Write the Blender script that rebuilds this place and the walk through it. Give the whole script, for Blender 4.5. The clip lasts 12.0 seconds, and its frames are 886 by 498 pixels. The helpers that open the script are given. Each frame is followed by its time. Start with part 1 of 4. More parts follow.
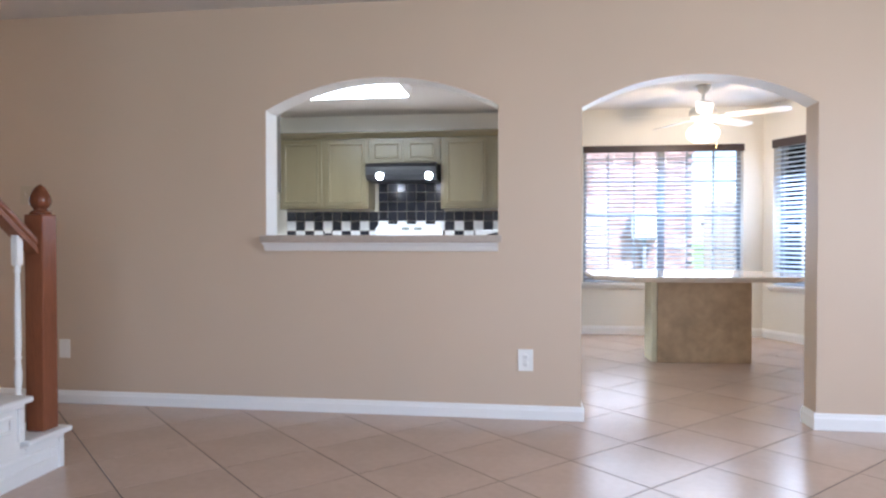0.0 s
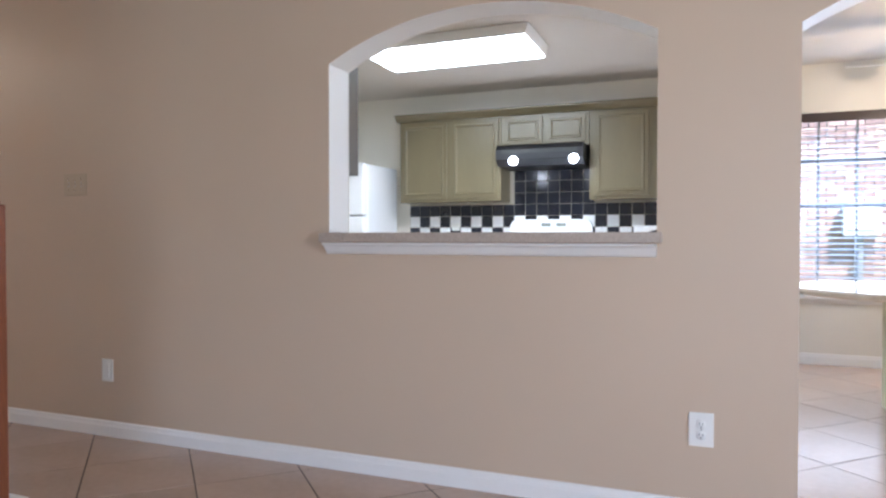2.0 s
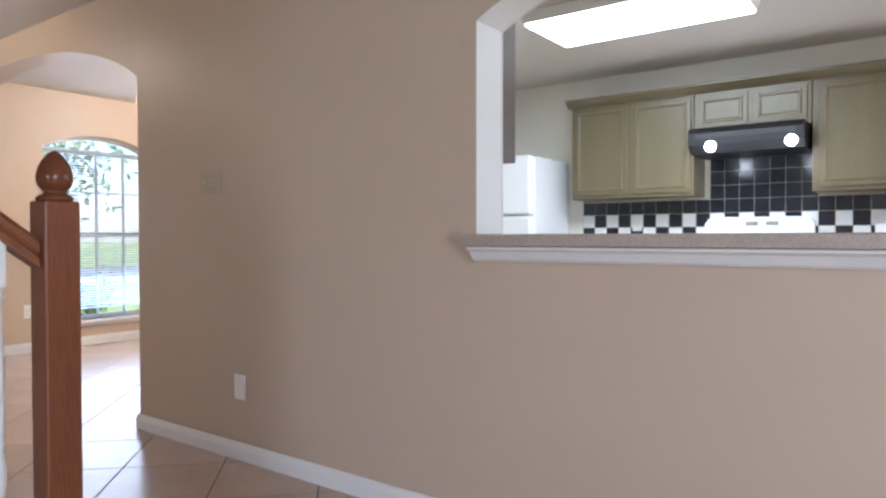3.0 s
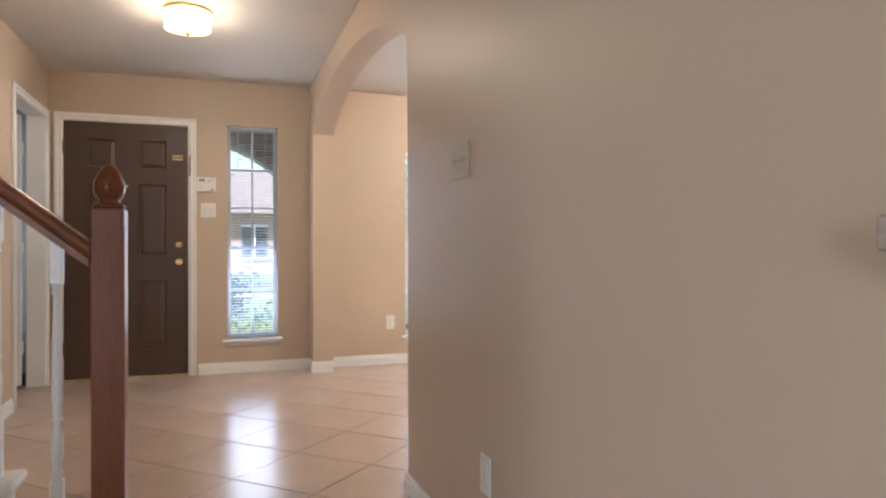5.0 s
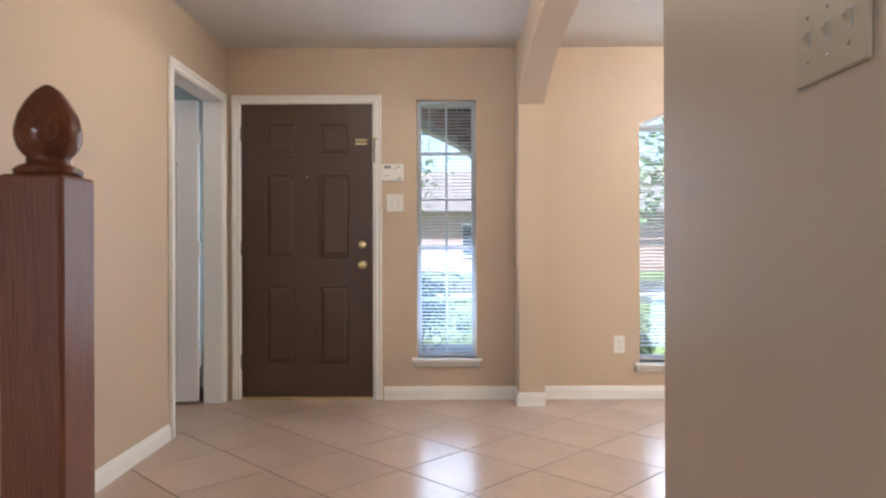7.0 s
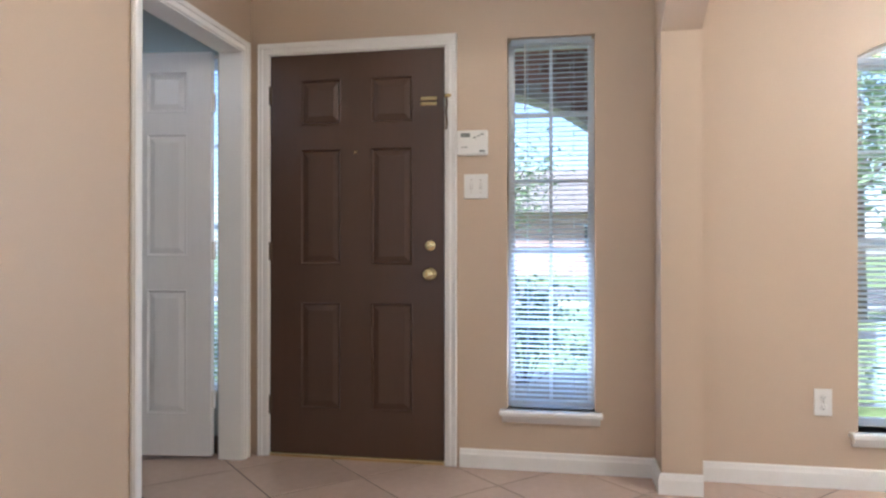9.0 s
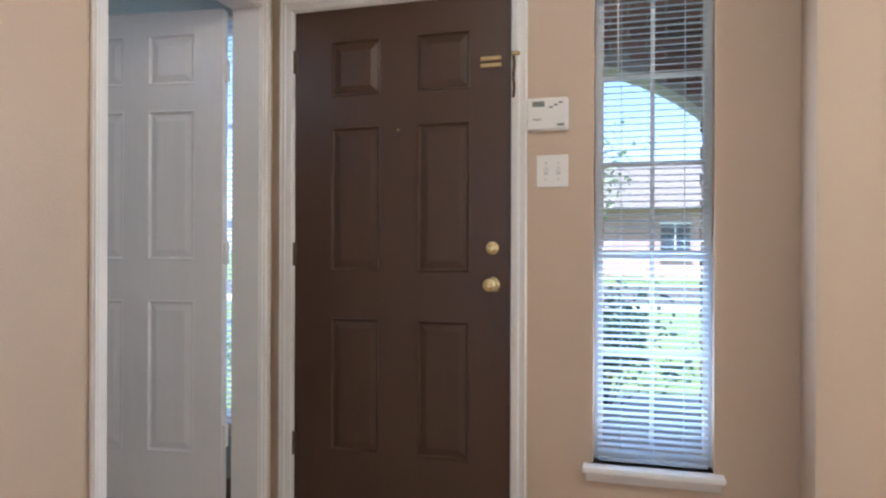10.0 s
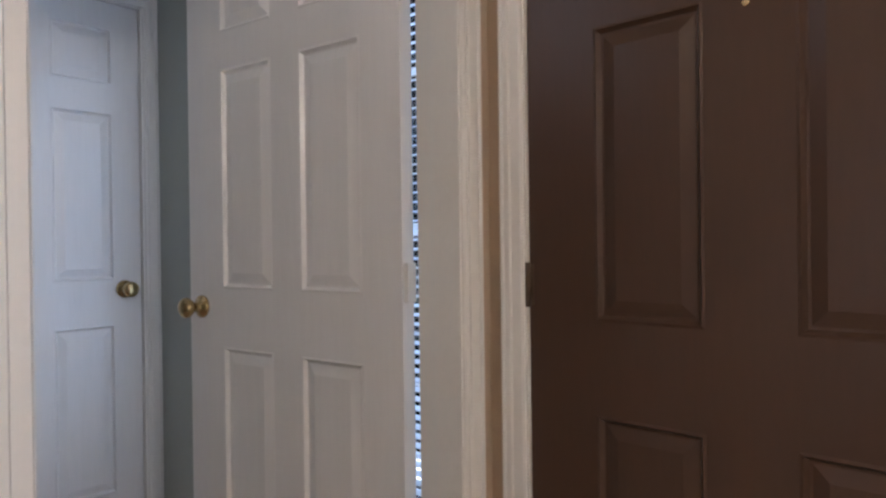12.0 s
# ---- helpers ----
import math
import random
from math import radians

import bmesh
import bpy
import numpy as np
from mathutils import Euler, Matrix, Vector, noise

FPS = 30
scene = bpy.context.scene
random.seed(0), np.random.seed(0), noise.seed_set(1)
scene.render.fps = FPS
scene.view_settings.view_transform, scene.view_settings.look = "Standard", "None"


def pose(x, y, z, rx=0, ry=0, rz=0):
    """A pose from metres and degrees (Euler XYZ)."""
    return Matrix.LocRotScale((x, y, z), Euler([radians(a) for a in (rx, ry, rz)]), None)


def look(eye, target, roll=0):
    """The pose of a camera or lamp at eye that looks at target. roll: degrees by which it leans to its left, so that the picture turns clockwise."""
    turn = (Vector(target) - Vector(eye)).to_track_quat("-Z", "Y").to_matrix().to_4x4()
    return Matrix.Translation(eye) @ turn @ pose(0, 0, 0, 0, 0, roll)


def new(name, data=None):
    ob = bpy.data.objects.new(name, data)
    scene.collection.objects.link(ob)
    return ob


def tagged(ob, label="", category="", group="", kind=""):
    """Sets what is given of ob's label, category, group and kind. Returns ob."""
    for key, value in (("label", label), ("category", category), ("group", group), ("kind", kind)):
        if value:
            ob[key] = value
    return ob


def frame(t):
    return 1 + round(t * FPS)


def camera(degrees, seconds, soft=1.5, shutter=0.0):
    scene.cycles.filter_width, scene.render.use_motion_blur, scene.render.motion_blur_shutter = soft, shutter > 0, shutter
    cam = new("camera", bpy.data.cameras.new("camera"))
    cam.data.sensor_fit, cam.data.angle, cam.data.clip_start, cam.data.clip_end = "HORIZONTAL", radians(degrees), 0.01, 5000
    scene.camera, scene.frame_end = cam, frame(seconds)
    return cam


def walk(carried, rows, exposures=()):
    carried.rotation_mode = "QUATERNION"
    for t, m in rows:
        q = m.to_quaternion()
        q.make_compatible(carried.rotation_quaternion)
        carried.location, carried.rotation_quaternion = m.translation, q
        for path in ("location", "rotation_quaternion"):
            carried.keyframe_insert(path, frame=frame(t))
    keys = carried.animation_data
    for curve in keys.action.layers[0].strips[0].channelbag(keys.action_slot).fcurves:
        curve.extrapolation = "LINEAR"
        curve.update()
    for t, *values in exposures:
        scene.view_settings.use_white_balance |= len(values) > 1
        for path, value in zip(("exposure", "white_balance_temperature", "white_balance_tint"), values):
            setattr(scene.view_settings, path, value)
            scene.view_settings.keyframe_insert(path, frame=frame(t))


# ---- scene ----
cam = camera(66.6, 12.0, soft=2.4)
PATH = [
    (0, (3.838, -3.911, 1.044), (3.567, -1.929, 1.012), -0.0),
    (0.5, (3.883, -3.595, 1.037), (3.491, -1.634, 1.004), 0.0),
    (1, (3.893, -3.275, 1.042), (3.43, -1.33, 1.002), 0.1),
    (1.5, (3.877, -2.934, 1.042), (3.351, -1.005, 1.004), 0.0),
    (2, (3.812, -2.627, 1.048), (3.074, -0.768, 1.009), -0.0),
    (2.5, (3.688, -2.286, 1.053), (2.709, -0.543, 1.016), -0.1),
    (3, (3.539, -1.996, 1.053), (2.355, -0.384, 1.017), -0.1),
    (3.5, (3.4, -1.692, 1.078), (1.939, -0.328, 1.045), -0.2),
    (3.7, (3.331, -1.6, 1.075), (1.776, -0.342, 1.041), -0.3),
    (5.3, (2.618, -0.679, 1.019), (0.678, -0.193, 1.022), -0.2),
    (5.5, (2.508, -0.659, 1.023), (0.545, -0.278, 1.021), -0.3),
    (6, (2.168, -0.573, 1.023), (0.178, -0.372, 1.022), -0.2),
    (6.5, (1.874, -0.527, 1.027), (-0.123, -0.418, 1.024), -0.2),
    (7, (1.522, -0.497, 1.042), (-0.478, -0.5, 1.042), -0.2),
    (7.2, (1.402, -0.504, 1.04), (-0.597, -0.555, 1.04), -0.1),
    (8.8, (0.225, -0.401, 1.055), (-1.752, -0.705, 1.06), 0.0),
    (9, (0.094, -0.406, 1.045), (-1.874, -0.765, 1.053), 0.0),
    (9.5, (-0.3, -0.468, 1.046), (-2.246, -0.927, 1.064), 0.2),
    (10, (-0.632, -0.529, 1.068), (-2.553, -1.084, 1.07), 0.2),
    (10.5, (-0.988, -0.585, 1.079), (-2.836, -1.35, 1.088), 0.1),
    (11, (-1.305, -0.727, 1.083), (-3.042, -1.717, 1.086), 0.0),
    (11.5, (-1.66, -0.877, 1.134), (-3.277, -2.054, 1.115), -0.1),
    (11.8, (-1.814, -0.992, 1.136), (-3.376, -2.242, 1.113), -0.5),
    (12, (-1.957, -1.054, 1.136), (-3.433, -2.404, 1.124), -0.7),
]
EXPOSURES = [(0.0, 2.37, 5640, 18), (3.5, 2.28, 5660, 18), (5.3, 2.28, 6050, 17), (7.0, 2.35, 5780, 15), (9.0, 2.35, 5420, 14), (10.5, 2.22, 5480, 15), (12.0, 2.03, 5880, 18)]
walk(cam, [(t, look(a, b, r)) for t, a, b, r in PATH], EXPOSURES)

# ---- world, sun and large lights ----
world = bpy.data.worlds.new("sky")
scene.world = world
world.use_nodes = True
sky = world.node_tree.nodes.new("ShaderNodeTexSky")
sky.sky_type, sky.sun_disc = 'NISHITA', False
sky.sun_elevation, sky.sun_rotation = radians(61), radians(130)
world.node_tree.links.new(sky.outputs["Color"], world.node_tree.nodes["Background"].inputs["Color"])
world.node_tree.nodes["Background"].inputs["Strength"].default_value = 0.075
sun_data = bpy.data.lights.new("sun", 'SUN')
sun_data.energy, sun_data.angle, sun_data.color = 4.0, radians(0.6), (1.0, 0.95, 0.87)
sun = new("sun", sun_data)
sun.matrix_world = look((0, 0, 30), (-0.42, 0.36, 29.0))


def area_lamp(name, eye, target, w, h, energy, color):
    data = bpy.data.lights.new(name, 'AREA')
    data.shape, data.size, data.size_y, data.energy, data.color = 'RECTANGLE', w, h, energy, color
    ob = new(name, data)
    ob.matrix_world = look(eye, target)
    return ob


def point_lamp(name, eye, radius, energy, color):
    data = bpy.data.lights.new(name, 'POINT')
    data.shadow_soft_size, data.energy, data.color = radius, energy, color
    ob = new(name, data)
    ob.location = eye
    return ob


FX = -3.16        # face of the front wall
KY = 3.60         # face of the kitchen's back wall
DAY = (0.80, 0.91, 1.0)
area_lamp("sidelight_daylight", (FX - 0.014, -0.48, 1.2), (0, -0.48, 0.9), 0.36, 1.6, 2.0, DAY)
area_lamp("dining_daylight", (FX - 0.018, 1.43, 1.1), (0, 1.43, 0.9), 0.95, 1.5, 4.5, DAY)
area_lamp("office_daylight", (FX - 0.095, -2.75, 1.2), (0, -2.75, 1.0), 0.9, 1.6, 3.2, DAY)
area_lamp("breakfast_daylight", (5.2, 3.682, 1.3), (5.2, 0, 0.8), 1.5, 1.3, 6.5, DAY)
area_lamp("bay_daylight", (6.557, 3.152, 1.3), (4.79, 2.212, 0.9), 0.7, 1.3, 5.5, DAY)
# the living room's own windows, behind the walker
area_lamp("living_daylight", (7.48, -3.2, 1.35), (4.0, -2.4, 0.9), 1.9, 1.6, 20, DAY)
area_lamp("living_daylight_south", (4.6, -6.78, 1.35), (4.6, 0, 1.0), 2.3, 1.6, 17, DAY)
area_lamp("kitchen_tube_light", (2.05, 1.96, 2.345), (2.05, 1.96, 0), 1.1, 0.5, 7, (0.90, 1.0, 0.95))
point_lamp("fan_bulb", (5.36, 2.55, 1.93), 0.07, 5.5, (1.0, 0.74, 0.46))
# unseen dining lamp, added for the warm light on the dining front wall
point_lamp("dining_unseen_bulb", (-1.45, 1.85, 2.36), 0.04, 20.0, (1.0, 0.89, 0.72))
point_lamp("entry_bulb", (-1.47, -0.93, 2.36), 0.04, 3.4, (1.0, 0.86, 0.65))
# unseen fill lamp without a fixture, added to brighten the office doors
point_lamp("office_fill_bulb", (-1.5, -2.85, 2.2), 0.10, 1.1, (0.96, 0.97, 1.0))
for hx in (2.21, 2.735):
    point_lamp("hood_bulb", (hx, 3.02, 1.63), 0.03, 0.5, (0.95, 1.0, 1.0))


# ---- materials ----
def mat(name, color, rough=0.6, metal=0.0, grain=0.06, scale=30.0, bump=0.0, big=0.08, big_scale=1.2, coat=0.0,
        stretch=(1, 1, 1), emission=None, power=0.0, spec=0.5, per_object=0.0, bump_scale=None, trans=0.0):
    m = bpy.data.materials.new(name)
    m.use_nodes = True
    nt, n = m.node_tree, m.node_tree.nodes
    b = n["Principled BSDF"]
    b.inputs["Roughness"].default_value, b.inputs["Metallic"].default_value = rough, metal
    b.inputs["Coat Weight"].default_value = coat
    b.inputs["Coat Roughness"].default_value = 0.12
    b.inputs["Specular IOR Level"].default_value = spec
    b.inputs["Transmission Weight"].default_value = trans
    tc, mp = n.new("ShaderNodeTexCoord"), n.new("ShaderNodeMapping")
    mp.inputs["Scale"].default_value = stretch
    nt.links.new(tc.outputs["Object"], mp.inputs["Vector"])
    fine, broad = n.new("ShaderNodeTexNoise"), n.new("ShaderNodeTexNoise")
    fine.inputs["Scale"].default_value, fine.inputs["Detail"].default_value = scale, 5
    broad.inputs["Scale"].default_value, broad.inputs["Detail"].default_value = big_scale, 3
    for tex in (fine, broad):
        nt.links.new(mp.outputs["Vector"], tex.inputs["Vector"])
    hsv = n.new("ShaderNodeHueSaturation")
    hsv.inputs["Color"].default_value = (*color, 1)
    total = None
    for tex, amount in ((fine, grain), (broad, big)):
        mr = n.new("ShaderNodeMapRange")
        mr.inputs["From Min"].default_value, mr.inputs["From Max"].default_value = 0.25, 0.75
        mr.inputs["To Min"].default_value, mr.inputs["To Max"].default_value = -amount, amount
        nt.links.new(tex.outputs["Fac"], mr.inputs["Value"])
        add = n.new("ShaderNodeMath")
        add.operation = 'ADD'
        nt.links.new(mr.outputs["Result"], add.inputs[0])
        if total:
            nt.links.new(total, add.inputs[1])
        else:
            add.inputs[1].default_value = 1.0
        total = add.outputs[0]
    if per_object:
        info, mr, add = n.new("ShaderNodeObjectInfo"), n.new("ShaderNodeMapRange"), n.new("ShaderNodeMath")
        mr.inputs["To Min"].default_value, mr.inputs["To Max"].default_value = -per_object, per_object
        nt.links.new(info.outputs["Random"], mr.inputs["Value"])
        nt.links.new(mr.outputs["Result"], add.inputs[0])
        nt.links.new(total, add.inputs[1])
        total = add.outputs[0]
    nt.links.new(total, hsv.inputs["Value"])
    nt.links.new(hsv.outputs["Color"], b.inputs["Base Color"])
    if bump:
        bn = n.new("ShaderNodeBump")
        bn.inputs["Strength"].default_value, bn.inputs["Distance"].default_value = bump, 0.004
        tex = fine
        if bump_scale:
            tex = n.new("ShaderNodeTexNoise")
            tex.inputs["Scale"].default_value, tex.inputs["Detail"].default_value = bump_scale, 3
            nt.links.new(mp.outputs["Vector"], tex.inputs["Vector"])
        nt.links.new(tex.outputs["Fac"], bn.inputs["Height"])
        nt.links.new(bn.outputs["Normal"], b.inputs["Normal"])
    if emission:
        b.inputs["Emission Color"].default_value, b.inputs["Emission Strength"].default_value = (*emission, 1), power
    return m


def wood_mat(name, dark, light, rough=0.36, lean=0.0):
    """Stained oak, its grain upright or leaning about x by so many degrees."""
    m = mat(name, light, rough, grain=0.05, scale=9, stretch=(14, 14, 14) if lean else (14, 14, 0.9), big=0.1, big_scale=1.0, coat=0.05, bump=0.08, spec=0.3)
    nt, n = m.node_tree, m.node_tree.nodes
    wave, ramp, mp = n.new("ShaderNodeTexWave"), n.new("ShaderNodeValToRGB"), n.new("ShaderNodeMapping")
    tc = n.new("ShaderNodeTexCoord")
    mp.vector_type = 'TEXTURE'
    mp.inputs["Scale"].default_value = (1 / 24, 1 / 24, 1.25)
    mp.inputs["Rotation"].default_value = (radians(lean), 0, 0)
    wave.inputs["Scale"].default_value, wave.inputs["Distortion"].default_value = 4.5, 12.0
    wave.inputs["Detail"].default_value, wave.inputs["Detail Scale"].default_value = 6, 0.9
    wave.bands_direction = 'DIAGONAL'
    nt.links.new(tc.outputs["Object"], mp.inputs["Vector"])
    nt.links.new(mp.outputs["Vector"], wave.inputs["Vector"])
    ramp.color_ramp.elements[0].color, ramp.color_ramp.elements[1].color = (*dark, 1), (*light, 1)
    ramp.color_ramp.elements[0].position, ramp.color_ramp.elements[1].position = 0.05, 0.75
    nt.links.new(wave.outputs["Fac"], ramp.inputs["Fac"])
    hsv = [x for x in n if x.bl_idname == "ShaderNodeHueSaturation"][0]
    nt.links.new(ramp.outputs["Color"], hsv.inputs["Color"])
    return m


WALL = mat("tan_wall_paint", (0.562, 0.443, 0.328), 0.42, grain=0.02, scale=220, bump=0.18, big=0.03, big_scale=0.9, spec=0.35, bump_scale=170)
CREAM = mat("cream_wall_paint", (0.74, 0.71, 0.63), 0.5, grain=0.02, scale=200, bump=0.12, big=0.03)
REVEAL = mat("white_reveal_paint", (0.80, 0.79, 0.75), 0.45, grain=0.02, scale=150, bump=0.25, big=0.02, bump_scale=120)
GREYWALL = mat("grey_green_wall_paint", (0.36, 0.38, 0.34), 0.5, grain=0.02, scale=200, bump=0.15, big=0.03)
CEIL = mat("ceiling_paint", (0.62, 0.585, 0.535), 0.8, grain=0.02, scale=120, bump=0.25, big=0.02, bump_scale=90)
TRIM = mat("white_trim_paint", (0.82, 0.81, 0.78), 0.30, grain=0.015, scale=60, bump=0.03, big=0.02)
TILE = mat("beige_ceramic_tile", (0.50, 0.37, 0.29), 0.25, grain=0.05, scale=26, big=0.07, big_scale=2.2, per_object=0.04, bump=0.03, coat=0.08, spec=0.42)
GROUT = mat("dark_grout", (0.11, 0.08, 0.062), 0.9, grain=0.12, scale=80, bump=0.2)
OAK = wood_mat("oak_newel_wood", (0.178, 0.056, 0.025), (0.232, 0.078, 0.034))
FINIALWOOD = wood_mat("glossy_oak_finial", (0.13, 0.040, 0.018), (0.18, 0.058, 0.026), rough=0.14)
RAILWOOD = wood_mat("oak_rail_wood", (0.185, 0.064, 0.028), (0.27, 0.098, 0.044), lean=51.6)
BROWN = mat("brown_door_paint", (0.077, 0.042, 0.026), 0.36, grain=0.05, scale=14, stretch=(6, 6, 0.6), bump=0.10, big=0.05)
WHITEDOOR = mat("white_door_paint", (0.82, 0.815, 0.81), 0.28, grain=0.02, scale=12, stretch=(6, 6, 0.5), bump=0.10, big=0.02)
BRASS = mat("brass", (0.84, 0.70, 0.38), 0.18, 1.0, grain=0.05, scale=40)
DARKMETAL = mat("aged_metal", (0.16, 0.12, 0.09), 0.4, 0.9, grain=0.1, scale=50)
STEEL = mat("silver_metal", (0.72, 0.70, 0.66), 0.22, 1.0, grain=0.03)
PLASTIC = mat("white_plastic", (0.80, 0.79, 0.75), 0.35, grain=0.01, big=0.01)
ALMOND = mat("almond_plastic", (0.50, 0.41, 0.29), 0.4, grain=0.01, big=0.01)
GREYPLASTIC = mat("grey_display", (0.22, 0.24, 0.22), 0.25, grain=0.02)
SLOTGREY = mat("pale_grey_plastic", (0.50, 0.48, 0.44), 0.4)
AGEDBRASS = mat("aged_brass", (0.50, 0.37, 0.18), 0.24, 1.0, grain=0.12, scale=40)
DARKSLOT = mat("dark_slot", (0.03, 0.03, 0.03), 0.6)
LAMINATE = mat("beige_laminate", (0.42, 0.35, 0.29), 0.4, grain=0.16, scale=140, big=0.04)
OLIVE = mat("olive_cabinet_paint", (0.152, 0.124, 0.068), 0.34, grain=0.04, scale=16, stretch=(5, 5, 0.6), big=0.05, bump=0.04)
# real dark brown on the office baseboard; on the cabinet it stands for shade
CABSHADE_DARKBASE = mat("shaded_cabinet_dark_baseboard", (0.10, 0.075, 0.05), 0.4, grain=0.06, scale=16, stretch=(5, 5, 0.6))
BLACKTILE = mat("black_glazed_tile", (0.012, 0.013, 0.02), 0.2, grain=0.05, per_object=0.2)
WHITETILE = mat("white_glazed_tile", (0.82, 0.83, 0.83), 0.12, grain=0.02, per_object=0.03)
TILEGROUT = mat("tile_grout", (0.42, 0.38, 0.30), 0.9, grain=0.08, scale=90)
BLACKENAMEL = mat("black_enamel", (0.008, 0.008, 0.010), 0.34, grain=0.02)
APPLIANCE = mat("white_appliance_enamel", (0.84, 0.86, 0.88), 0.22, grain=0.01, big=0.01)
TRAVERTINE = mat("tan_stone_veneer", (0.45, 0.33, 0.20), 0.35, grain=0.16, scale=14, big=0.16, big_scale=4, bump=0.08)
TABLETOP = mat("cream_stone_top", (0.66, 0.58, 0.47), 0.14, grain=0.08, scale=18, big=0.08, big_scale=3, coat=0.3)
PALEPED = mat("pale_green_stone", (0.62, 0.60, 0.44), 0.4, grain=0.07, scale=14, big=0.08)
BLINDWHITE = mat("white_blind_slat", (0.80, 0.83, 0.87), 0.45, grain=0.01, big=0.01)
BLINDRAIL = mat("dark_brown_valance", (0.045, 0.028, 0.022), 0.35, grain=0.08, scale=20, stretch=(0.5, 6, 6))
nt = BLINDWHITE.node_tree
mixn, trl = nt.nodes.new("ShaderNodeMixShader"), nt.nodes.new("ShaderNodeBsdfTranslucent")
trl.inputs["Color"].default_value = (0.78, 0.88, 0.98, 1)
mixn.inputs["Fac"].default_value = 0.62
nt.links.new(nt.nodes["Principled BSDF"].outputs[0], mixn.inputs[1])
nt.links.new(trl.outputs[0], mixn.inputs[2])
nt.links.new(mixn.outputs[0], nt.nodes["Material Output"].inputs["Surface"])
FRAMEGREY = mat("grey_window_frame", (0.30, 0.32, 0.34), 0.4, grain=0.03)
FRAMEWHITE = mat("white_window_frame", (0.78, 0.80, 0.82), 0.4, grain=0.02)
GLOWPANEL = mat("lit_diffuser", (0.9, 0.95, 0.95), 0.4, emission=(0.90, 1.0, 0.98), power=2.6)
GLOWWARM = mat("lit_frosted_glass", (0.9, 0.8, 0.6), 0.3, emission=(1.0, 0.78, 0.45), power=0.9)
GLOWFAN = mat("lit_fan_glass", (0.95, 0.9, 0.8), 0.3, emission=(1.0, 0.88, 0.66), power=1.5)
GLOWHOOD = mat("lit_hood_lens", (0.9, 0.95, 0.95), 0.3, emission=(0.93, 1.0, 1.0), power=6)
FANWHITE = mat("white_fan_enamel", (0.80, 0.77, 0.70), 0.3, grain=0.02)
BRICK = mat("red_brown_brick", (0.30, 0.165, 0.13), 0.85, grain=0.14, scale=40, bump=0.3, per_object=0.35)
MORTAR = mat("pale_mortar", (0.45, 0.42, 0.38), 0.95, grain=0.1, scale=60, bump=0.2)
GRASS = mat("lawn_grass", (0.10, 0.15, 0.05), 0.9, grain=0.3, scale=40, big=0.2, big_scale=0.7)
CONCRETE = mat("grey_concrete", (0.40, 0.39, 0.36), 0.9, grain=0.1, scale=30, bump=0.15)
ASPHALT = mat("asphalt", (0.06, 0.06, 0.06), 0.9, grain=0.2, scale=60, bump=0.2)
LEAF = mat("shrub_leaf", (0.15, 0.22, 0.11), 0.5, grain=0.2, scale=8, big=0.3, big_scale=3)
BARK = mat("tree_bark", (0.12, 0.09, 0.07), 0.9, grain=0.25, scale=20, stretch=(3, 3, 0.6), bump=0.4)
FENCE = mat("weathered_fence_board", (0.28, 0.25, 0.22), 0.8, grain=0.15, scale=10, stretch=(5, 5, 0.4), per_object=0.15)
ROOF = mat("grey_shingle", (0.14, 0.13, 0.13), 0.9, grain=0.2, scale=12)
WINDARK = mat("dark_window_glass", (0.05, 0.07, 0.09), 0.08)


def glass_mat():
    m = bpy.data.materials.new("clear_glass")
    m.use_nodes = True
    nt, n = m.node_tree, m.node_tree.nodes
    n.remove(n["Principled BSDF"])
    mix, tr, gl, fr = n.new("ShaderNodeMixShader"), n.new("ShaderNodeBsdfTransparent"), n.new("ShaderNodeBsdfGlossy"), n.new("ShaderNodeFresnel")
    gl.inputs["Roughness"].default_value = 0.02
    nt.links.new(fr.outputs["Fac"], mix.inputs["Fac"])
    nt.links.new(tr.outputs[0], mix.inputs[1])
    nt.links.new(gl.outputs[0], mix.inputs[2])
    nt.links.new(mix.outputs[0], n["Material Output"].inputs["Surface"])
    return m


GLASS = glass_mat()


# ---- mesh helpers ----
def box(bm, x0, y0, z0, x1, y1, z1, bevel=0.0, seg=1, mi=0):
    r = bmesh.ops.create_cube(bm, size=1)
    vs = r["verts"]
    for v in vs:
        v.co = Vector((x0 + (v.co.x + 0.5) * (x1 - x0), y0 + (v.co.y + 0.5) * (y1 - y0), z0 + (v.co.z + 0.5) * (z1 - z0)))
    faces = list({f for v in vs for f in v.link_faces})
    for f in faces:
        f.material_index = mi
    if bevel:
        edges = list({e for v in vs for e in v.link_edges})
        bmesh.ops.bevel(bm, geom=edges, offset=bevel, segments=seg, affect='EDGES', profile=0.5)
    return bm


def boxes(*rows, bevel=0.0):
    bm = bmesh.new()
    for r in rows:
        box(bm, *r, bevel=bevel)
    return bm


